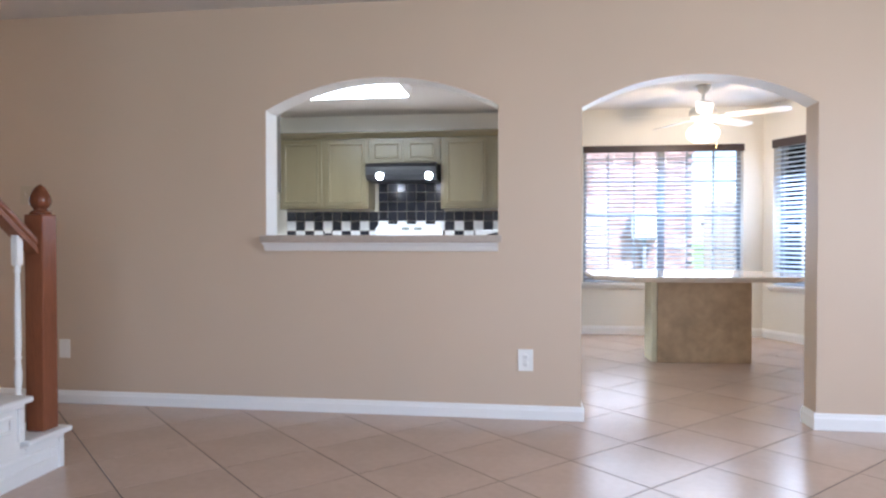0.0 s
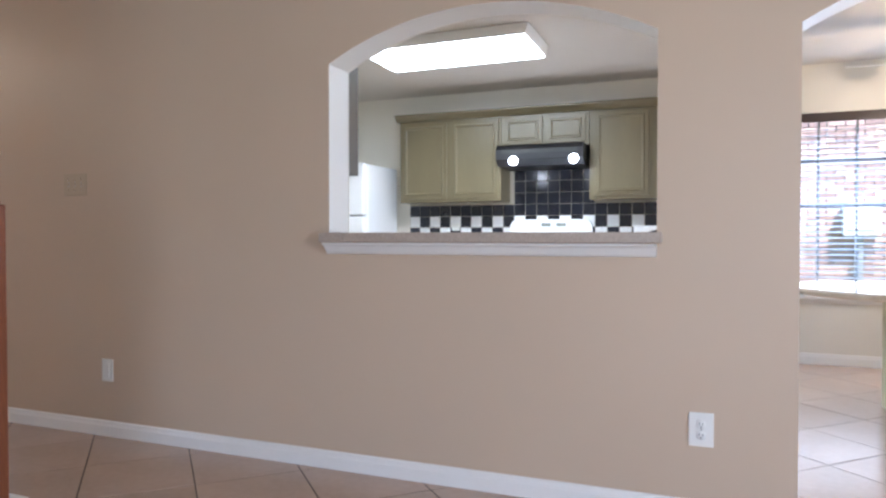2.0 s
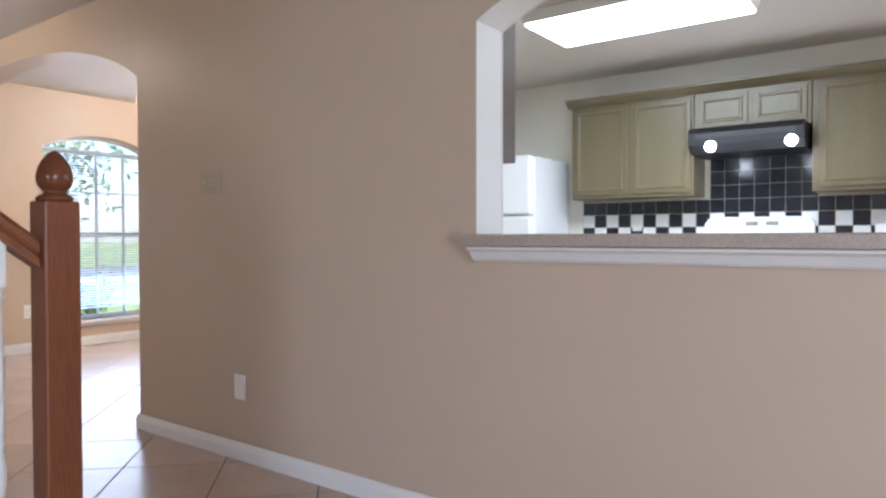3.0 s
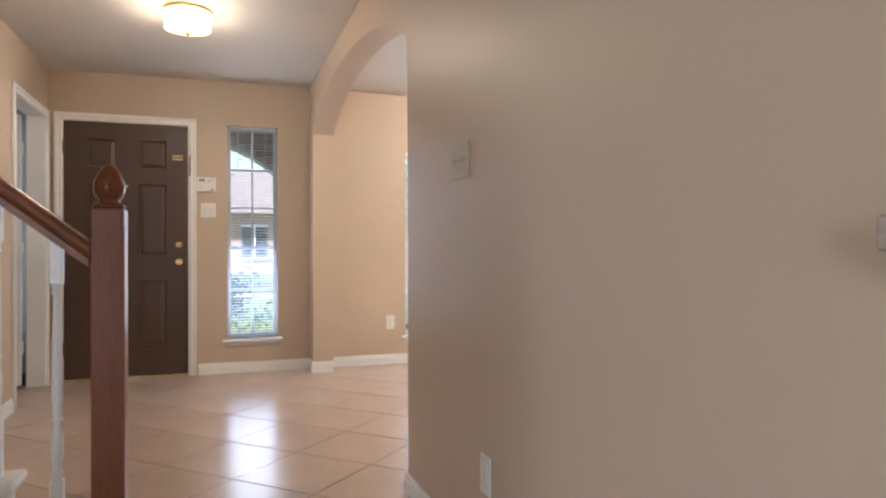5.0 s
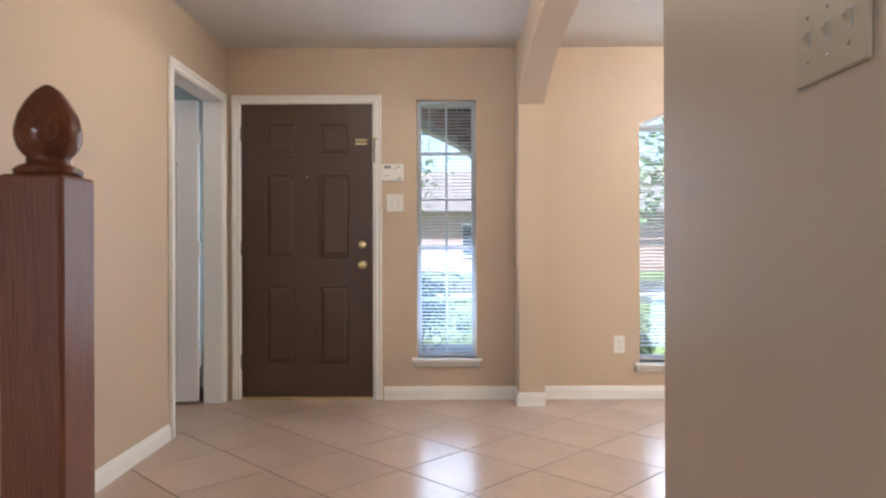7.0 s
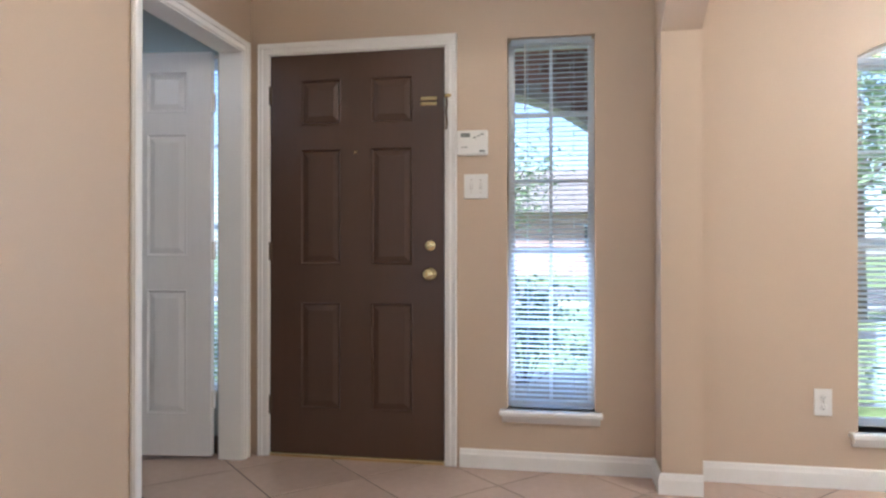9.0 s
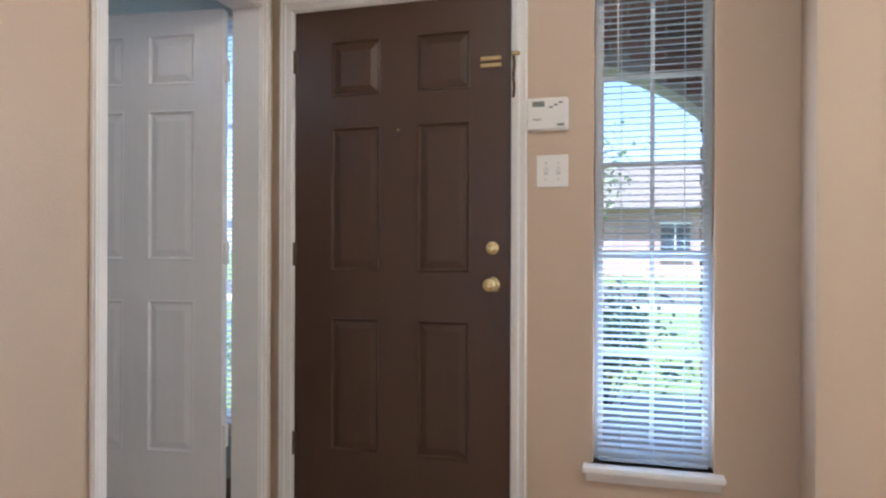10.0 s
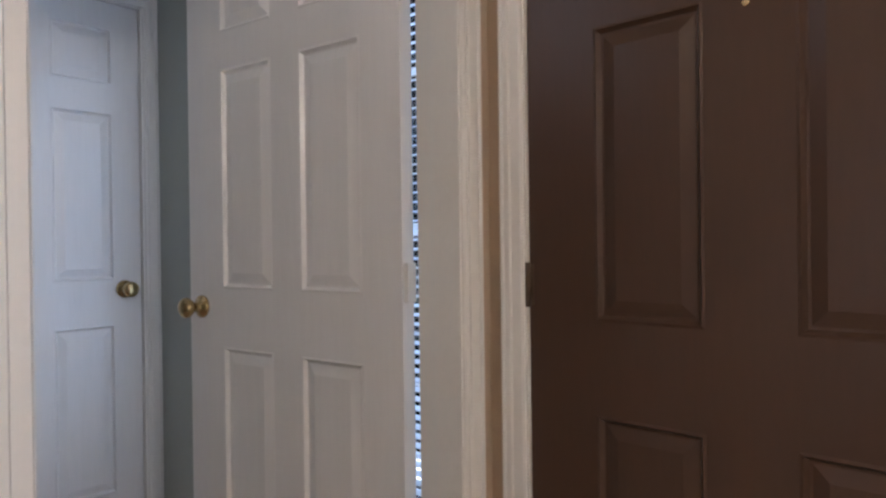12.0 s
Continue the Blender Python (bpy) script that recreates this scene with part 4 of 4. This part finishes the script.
# range and counter, low behind the shelf
stove = empty("kitchen_range", "white kitchen range with a raised backguard", "range")
part("body", boxes((2.06, 2.98, 0.0, 2.82, KY - 0.03, 0.90), bevel=0.006), [APPLIANCE], stove)
part("cooktop", boxes((2.06, 2.96, 0.902, 2.82, KY - 0.11, 0.925), bevel=0.006), [APPLIANCE], stove)
bm = bmesh.new()
prism(bm, [(2.06, 0.926), (2.82, 0.926), (2.82, 1.15), (2.79, 1.19), (2.72, 1.20), (2.16, 1.20), (2.09, 1.19), (2.06, 1.15)], KY - 0.105, KY - 0.03, 'y')
part("backguard", bm, [APPLIANCE], stove)
for u in (2.36, 2.50):
    part("display", boxes((u, KY - 0.112, 1.135, u + 0.085, KY - 0.106, 1.165)), [GREYPLASTIC], stove, "grey control display")
for x0, x1 in ((0.90, 2.05), (2.83, 4.08)):
    base = empty("base_cabinet", "olive green base cabinet below the counter", "cabinet", "kitchen base cabinets")
    part("body", boxes((x0, 3.02, 0.0, x1, KY - 0.002, 0.868), bevel=0.003), [OLIVE], base)
    thing("countertop", boxes((x0, 2.98, 0.87, x1, KY - 0.012, 0.91), bevel=0.005), [LAMINATE], "beige laminate kitchen countertop", "countertop")
box_item = empty("toaster_oven", "white countertop oven with a dark window", "toaster oven")
part("case", boxes((3.20, 3.30, 0.912, 3.66, 3.57, 1.135), bevel=0.012), [APPLIANCE], box_item)
bm = bmesh.new()
prism(bm, [(3.33, 0.96), (3.60, 0.96), (3.60, 1.085), (3.52, 1.105), (3.41, 1.105), (3.33, 1.085)], 3.293, 3.302, 'y')
part("window", bm, [BLACKENAMEL], box_item, "dark glass window")
part("case", boxes((1.44, 3.585, 1.10, 1.52, 3.5985, 1.165), bevel=0.002), [PLASTIC], empty("wall_outlet", "white outlet on the tiled backsplash", "outlet"))

# ---- breakfast table ----
table = empty("breakfast_table", "cream stone table with clipped corners on a block pedestal", "table")
TCX, TCY, TTOP = 5.13, 2.05, 0.745
oct_pts = [(-0.85, -0.22), (-0.58, -0.58), (0.66, -0.58), (0.95, -0.22), (0.95, 0.22), (0.66, 0.58), (-0.58, 0.58), (-0.85, 0.22)]
bm = bmesh.new()
prism(bm, [(x, y) for x, y in oct_pts], TTOP - 0.022, TTOP, 'z')
prism(bm, [(x * 0.975, y * 0.96) for x, y in oct_pts], TTOP - 0.042, TTOP - 0.022, 'z')
bmesh.ops.bevel(bm, geom=bm.edges[:], offset=0.004, segments=1, affect='EDGES')
part("tabletop", bm, [TABLETOP], table, "polished cream stone top")
part("pedestal", boxes((-0.28, -0.10, 0.0, 0.49, 0.16, TTOP - 0.043), bevel=0.004), [TRAVERTINE], table, "mottled tan stone pedestal")
part("side_panel", boxes((-0.325, -0.085, 0.0, -0.282, 0.175, TTOP - 0.043), bevel=0.004), [PALEPED], table, "pale green edged panel")
table.matrix_world = Matrix.Translation((TCX, TCY, 0)) @ Matrix.Rotation(radians(4), 4, 'Z')

# ---- ceiling fan ----
fan = empty("ceiling_fan", "white ceiling fan with a lit frosted glass bowl", "ceiling fan", at=(5.36, 2.55, 0))
bm = bmesh.new()
lathe(bm, [(0.065, H - 0.001), (0.065, H - 0.02), (0.045, H - 0.06), (0.016, H - 0.075), (0.016, 2.245)], 22, 'z')
part("downrod", bm, [FANWHITE], fan)
bm = bmesh.new()
lathe(bm, [(0.03, 2.25), (0.10, 2.235), (0.125, 2.205), (0.125, 2.165), (0.10, 2.135), (0.07, 2.12), (0.07, 2.075)], 26, 'z')
part("motor", bm, [FANWHITE], fan)
bm = bmesh.new()
lathe(bm, [(0.075, 2.08), (0.125, 2.05), (0.145, 2.01), (0.13, 1.965), (0.085, 1.935), (0.02, 1.922)], 26, 'z')
bowl = part("bowl", bm, [GLOWFAN], fan, "glowing frosted glass bowl")
bowl.visible_shadow = False
for i in range(5):
    ang = radians(-30 + 72 * i)
    bm = bmesh.new()
    pts = [(0.20, -0.055), (0.34, -0.068), (0.67, -0.070), (0.725, -0.05), (0.735, 0.0), (0.725, 0.05), (0.67, 0.070), (0.34, 0.068), (0.20, 0.055)]
    prism(bm, pts, -0.004, 0.004, 'z')
    bl = part("blade", bm, [FANWHITE], fan)
    bl.matrix_basis = Matrix.Translation((0, 0, 2.155)) @ Matrix.Rotation(ang, 4, 'Z') @ Matrix.Rotation(radians(-11), 4, 'X')
    ir = part("blade_iron", boxes((0.09, -0.018, -0.012, 0.26, 0.018, -0.0045), bevel=0.002), [FANWHITE], fan)
    ir.matrix_basis = Matrix.Translation((0, 0, 2.155)) @ Matrix.Rotation(ang, 4, 'Z') @ Matrix.Rotation(radians(-11), 4, 'X')
bm = bmesh.new()
lathe(bm, [(0.0012, 1.70), (0.0012, 2.08)], 6, 'z', (0.10, -0.06, 0))
part("pull_chain", bm, [BRASS], fan)

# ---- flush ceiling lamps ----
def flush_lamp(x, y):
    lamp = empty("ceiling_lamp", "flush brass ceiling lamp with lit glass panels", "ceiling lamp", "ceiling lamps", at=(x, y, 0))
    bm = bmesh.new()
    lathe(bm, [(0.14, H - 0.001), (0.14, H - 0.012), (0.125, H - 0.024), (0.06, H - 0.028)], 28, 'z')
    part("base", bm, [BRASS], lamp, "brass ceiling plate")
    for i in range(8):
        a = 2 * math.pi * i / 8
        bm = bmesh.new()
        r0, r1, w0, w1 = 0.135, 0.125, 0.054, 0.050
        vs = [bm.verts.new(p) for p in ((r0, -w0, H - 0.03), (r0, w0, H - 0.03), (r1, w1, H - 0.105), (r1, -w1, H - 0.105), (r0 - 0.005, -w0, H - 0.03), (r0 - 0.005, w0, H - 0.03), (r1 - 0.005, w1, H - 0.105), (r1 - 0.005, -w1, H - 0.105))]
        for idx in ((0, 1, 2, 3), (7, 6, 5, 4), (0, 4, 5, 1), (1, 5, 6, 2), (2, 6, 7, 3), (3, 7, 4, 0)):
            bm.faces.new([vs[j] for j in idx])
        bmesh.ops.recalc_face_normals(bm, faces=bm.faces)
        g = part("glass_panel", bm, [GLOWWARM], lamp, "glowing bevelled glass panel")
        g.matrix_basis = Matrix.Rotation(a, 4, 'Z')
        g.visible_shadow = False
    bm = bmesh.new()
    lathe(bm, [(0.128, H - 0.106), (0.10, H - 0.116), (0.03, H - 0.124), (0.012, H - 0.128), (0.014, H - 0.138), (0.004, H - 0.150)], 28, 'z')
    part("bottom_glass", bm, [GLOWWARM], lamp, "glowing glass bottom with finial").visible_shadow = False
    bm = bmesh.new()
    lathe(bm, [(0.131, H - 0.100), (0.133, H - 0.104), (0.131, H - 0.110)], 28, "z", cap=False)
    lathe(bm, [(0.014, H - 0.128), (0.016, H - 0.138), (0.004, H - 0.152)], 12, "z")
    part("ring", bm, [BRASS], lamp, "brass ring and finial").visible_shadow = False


flush_lamp(-1.47, -0.93)
# copy of the entry lamp, out of view, added to house the dining light
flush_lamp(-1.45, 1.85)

# ---- outdoors ----
thing("ground", boxes((-160, -160, -0.5, 160, 160, -0.16)), [GRASS], "green lawn reaching to the horizon", "ground", kind="structure")
thing("porch", boxes((-6.2, -2.6, -0.16, FX - FT, 0.6, -0.05), bevel=0.01), [CONCRETE], "grey concrete porch slab", "porch", kind="structure")
thing("road", boxes((-24, -160, -0.158, -17, 160, -0.15)), [ASPHALT], "asphalt street in front of the house", "road", kind="structure")
thing("pavement", boxes((-16, -160, -0.158, -14.6, 160, -0.12)), [CONCRETE], "concrete pavement along the street", "pavement", kind="structure")

brick_bm = bmesh.new()
box(brick_bm, -0.098, -0.012, -0.029, 0.098, 0.012, 0.029, 0.003)
BRICK_ME = mesh_of("brick", brick_bm, [BRICK])


def brick_face(parent, origin, deg, length, height, skip=None, limit=300):
    """Bricks in running bond on a wall face; u runs along deg from the origin."""
    base = Matrix.Translation(origin) @ Matrix.Rotation(radians(deg), 4, 'Z')
    made = 0
    for r in range(int(height / 0.07)):
        z = 0.035 + 0.07 * r
        u = 0.105 - (0.105 if r % 2 else 0)
        while u < length:
            if made < limit and u - 0.1 > -0.08 and u + 0.1 < length + 0.08 and not (skip and skip(u, z)):
                share("brick", BRICK_ME, parent, base @ Matrix.Translation((u, -0.008, z)))
                made += 1
            u += 0.21


# porch front with a brick arch
porch = empty("porch_arch", "red-brown brick porch front with a wide arch", "porch arch", kind="structure")
PX = -4.75
bm = bmesh.new()
prism(bm, [(-0.10, -0.1), (0.45, -0.1), (0.45, 3.0), (-0.10, 3.0)], PX - 0.3, PX, 'x')
prism(bm, [(-3.0, -0.1), (-2.1, -0.1), (-2.1, 3.0), (-3.0, 3.0)], PX - 0.3, PX, 'x')
over_arch(bm, arc(-2.1, -0.10, 1.80, 2.22, 20), 3.0, PX - 0.3, PX, 'x', 0)
part("core", bm, [MORTAR], porch)


def above(u, z):
    y = -3.0 + u
    if -2.12 < y < -0.08:
        half, rise = 1.0, 0.42
        rad = (half * half + rise * rise) / (2 * rise)
        return z < 2.30 - rad + math.sqrt(max(rad * rad - (y + 1.1) ** 2, 0))
    return y < -2.1


brick_face(porch, (PX, -3.0, 0), 90, 3.45, 2.9, above)
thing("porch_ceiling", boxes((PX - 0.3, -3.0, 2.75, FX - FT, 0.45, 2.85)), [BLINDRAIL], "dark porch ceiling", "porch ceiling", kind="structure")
thing("porch_side_wall", boxes((PX, 0.45, -0.16, FX - FT, 0.62, 2.9)), [MORTAR], "brick porch side wall", "wall", kind="structure")
# side lining of the porch column seen from the sidelight
col = empty("porch_column", "red-brown brick porch column", "column", kind="structure")
part("core", boxes((-4.40, -0.20, -0.16, -4.05, 0.14, 2.75)), [MORTAR], col)
brick_face(col, (-4.05, -0.20, 0), 90, 0.36, 2.6)
brick_face(col, (-4.40, -0.20, 0), 0, 0.36, 2.6)

# neighbour's brick wall and fence behind the breakfast windows
NBRICK = mat("pink_washed_brick", (0.46, 0.33, 0.30), 0.85, grain=0.14, scale=40, bump=0.3, per_object=0.35)
NB_ME = BRICK_ME.copy()
NB_ME.materials.clear()
NB_ME.materials.append(NBRICK)
nb = empty("neighbour_house", "neighbour's red-brown brick side wall", "house", kind="structure")
part("wall", boxes((0.5, 7.22, -0.16, 6.3, 7.5, 3.2)), [MORTAR], nb)
base = Matrix.Translation((3.6, 7.20, 0))
cnt = 0
for r in range(34):
    z = 0.3 + 0.07 * r
    u = 0.105 - (0.105 if r % 2 else 0)
    while u < 2.65 and cnt < 430:
        share("brick", NB_ME, nb, base @ Matrix.Translation((u, -0.002, z)))
        cnt += 1
        u += 0.21
meter = empty("meter_box", "white utility meter box on the brick wall", "meter box")
part("case", boxes((5.35, 7.05, 1.05, 5.75, 7.185, 1.45), bevel=0.01), [APPLIANCE], meter)
part("cover", boxes((5.40, 7.035, 1.12, 5.70, 7.052, 1.40), bevel=0.005), [PLASTIC], meter)
part("conduit", boxes((5.52, 7.10, -0.16, 5.58, 7.16, 1.05), bevel=0.005), [FRAMEGREY], meter)
fence = empty("wood_fence", "weathered grey board fence", "fence")
fb = bmesh.new()
box(fb, -0.068, -0.01, 0, 0.068, 0.01, 1.75, 0.003)
fm = mesh_of("board", fb, [FENCE])
for i in range(30):
    share("board", fm, fence, Matrix.Translation((6.4 + 0.142 * i, 6.6, -0.16 + random.uniform(-0.02, 0.02))))
for z in (0.3, 1.2):
    part("rail", boxes((6.3, 6.612, z, 10.7, 6.65, z + 0.09)), [FENCE], fence)
side = empty("side_fence", "weathered grey board fence beyond the bay", "fence")
for i in range(36):
    share("board", fm, side, Matrix.Translation((10.6, 6.5 - 0.142 * i, -0.16 + random.uniform(-0.02, 0.02))) @ Matrix.Rotation(radians(90), 4, 'Z'))


def shrub(name, at, sx, sz, leaves, label, seed, trunk=False):
    """A bush of twigs and many small leaves with gaps."""
    rng = random.Random(seed)
    root = empty(name, label, "tree" if trunk else "bush", at=at)
    bm = bmesh.new()
    tips = []
    base_z = sz * 0.45 if trunk else 0.05
    if trunk:
        lathe(bm, [(0.14, 0), (0.11, sz * 0.2), (0.09, sz * 0.45), (0.05, sz * 0.7)], 9, 'z')
    for i in range(14):
        a, e = rng.uniform(0, 6.283), rng.uniform(0.4, 1.35)
        ln = rng.uniform(0.5, 0.95)
        tip = Vector((math.cos(a) * math.cos(e) * sx * ln * 1.3, math.sin(a) * math.cos(e) * sx * ln * 1.3, base_z + math.sin(e) * (sz - base_z) * ln))
        tips.append(tip)
        o = Vector((0, 0, base_z * 0.9))
        side_v = (tip - o).cross(Vector((0, 0, 1)))
        side_v = (side_v.normalized() if side_v.length > 1e-4 else Vector((1, 0, 0))) * (0.03 if trunk else 0.008)
        up = side_v.cross(tip - o).normalized() * side_v.length
        vs = [bm.verts.new(o + d) for d in (side_v, up, -side_v, -up)]
        top = bm.verts.new(tip)
        for j in range(4):
            bm.faces.new((vs[j], vs[(j + 1) % 4], top))
    part("trunk" if trunk else "branches", bm, [BARK], root)
    verts, faces = [], []
    size = 0.11 if trunk else 0.035
    for i in range(leaves):
        t = tips[rng.randrange(len(tips))]
        spread = sx * (0.36 if trunk else 0.30)
        c = t * rng.uniform(0.55, 1.05) + Vector((rng.gauss(0, spread * 0.5), rng.gauss(0, spread * 0.5), rng.gauss(0, spread * 0.4)))
        if c.z < 0.05:
            continue
        d = Vector((rng.gauss(0, 1), rng.gauss(0, 1), rng.gauss(0, 0.7))).normalized()
        e = d.cross(Vector((rng.gauss(0, 1), rng.gauss(0, 1), rng.gauss(0, 1)))).normalized()
        k = size * rng.uniform(0.6, 1.3)
        n0 = len(verts)
        verts += [tuple(c - d * k), tuple(c + e * k * 0.45), tuple(c + d * k), tuple(c - e * k * 0.45)]
        faces.append((n0, n0 + 1, n0 + 2, n0 + 3))
    me = bpy.data.meshes.new("foliage")
    me.from_pydata(verts, [], faces)
    me.materials.append(LEAF)
    f = new("foliage", me)
    f.parent = root
    tagged(f, kind="stuff")
    return root


shrub("garden_bush", (-5.6, -0.75, -0.16), 0.55, 1.15, 1500, "leafy green bush in front of the porch", 3)
shrub("garden_bush", (-5.7, 1.3, -0.16), 0.6, 0.75, 1500, "leafy green bush below the dining window", 4)
shrub("garden_bush", (-5.6, 2.4, -0.16), 0.6, 0.8, 1300, "leafy green bush below the dining window", 5)
shrub("garden_bush", (-5.2, -3.0, -0.16), 0.6, 0.9, 1300, "leafy green bush beside the porch", 6)
shrub("garden_tree", (-13.5, -5.2, -0.16), 2.0, 5.2, 1300, "leafy young tree on the front lawn", 7, True)
shrub("garden_tree", (-12.5, 4.5, -0.16), 2.2, 5.6, 1600, "leafy young tree on the front lawn", 8, True)
shrub("garden_tree", (-29, -3.0, -0.16), 2.8, 7.5, 2400, "leafy tree across the street", 9, True)

house = empty("street_house", "pale brick house across the street", "house")
HXF = -34.0
bm = boxes((HXF - 8, -14, -0.16, HXF, 12, 3.0))
part("wall", bm, [NBRICK], house)
bm = bmesh.new()
prism(bm, [(HXF - 8.6, 3.0), (HXF + 0.6, 3.0), (HXF - 4, 5.6)], -14.6, 12.6, 'y')
part("roof", bm, [ROOF], house)
for y in (-9.5, -5.0, 0.5, 3.2, 7.5):
    win = part("window", boxes((HXF + 0.002, y, 0.7, HXF + 0.05, y + 1.3, 2.3)), [WINDARK], house, "dark window")
    part("frame", boxes((HXF + 0.052, y - 0.06, 0.62, HXF + 0.09, y + 1.36, 0.70), (HXF + 0.052, y - 0.06, 2.30, HXF + 0.09, y + 1.36, 2.38), (HXF + 0.052, y + 0.62, 0.7, HXF + 0.08, y + 0.68, 2.3)), [FRAMEWHITE], win)

# ---- kitchen wall tiles, the pieces ----
back = empty("tiled_backsplash", "black and white checked glazed tile backsplash", "backsplash", kind="structure")
part("grout_bed", boxes((0.985, KY - 0.004, 0.91, 4.08, KY - 0.0015, 1.70)), [TILEGROUT], back)
P = 0.1085
tb = bmesh.new()
box(tb, -P / 2 + 0.0022, -0.006, -P / 2 + 0.0022, P / 2 - 0.0022, 0, P / 2 - 0.0022, 0.0015)
TB = mesh_of("tile", tb, [BLACKTILE])
TW = TB.copy()
TW.materials.clear()
TW.materials.append(WHITETILE)
for r in range(8):
    for c in range(28):
        x, z = 1.042 + P * c, 0.878 + P * (r + 0.5) + 0.035
        if z > 1.36 and not 2.03 < x < 2.83:
            continue
        white = (r == 1 and c % 2 == 1) or (r == 2 and c % 2 == 0)
        share("tile", TW if white else TB, back, Matrix.Translation((x, KY - 0.004, z)))

# ---- floor tiles, the pieces ----
S = 0.4451
D = S * math.sqrt(2)
ft = bmesh.new()
box(ft, -S / 2 + 0.0032, -S / 2 + 0.0032, -0.007, S / 2 - 0.0032, S / 2 - 0.0032, 0.0, 0.001)
FT_ME = mesh_of("tile", ft, [TILE])
U0, V0 = 2.04, -0.325
near = []
far = bmesh.new()
floor_ob = bpy.data.objects["floor"]
for i in range(-24, 24):
    for j in range(-24, 24):
        u, v = U0 + D * (i + 0.5), V0 + D * (j + 0.5)
        x, y = (u + v) / 2, (u - v) / 2
        if not (-3.4 < x < 7.6 and -6.9 < y < 3.8):
            continue
        if y < LY - 0.3 and x < 0.3 and y < -3.9:
            continue
        m = Matrix.Translation((x, y, random.uniform(-0.0006, 0.0))) @ Matrix.Rotation(radians(45), 4, 'Z')
        close = (-3.3 < x < 7.2 and -3.0 < y < 3.6)
        if close and len(near) < 300:
            near.append(share("tile", FT_ME, floor_ob, m))
        else:
            r = S / 2 - 0.0032
            top = [far.verts.new(m @ Vector(p)) for p in ((-r, -r, 0), (r, -r, 0), (r, r, 0), (-r, r, 0))]
            low = [far.verts.new(v.co - Vector((0, 0, 0.006))) for v in top]
            far.faces.new(top)
            for q in range(4):
                far.faces.new((low[q], low[(q + 1) % 4], top[(q + 1) % 4], top[q]))
rest = part("far_tiles", far, [TILE], floor_ob)
tagged(rest, kind="stuff")
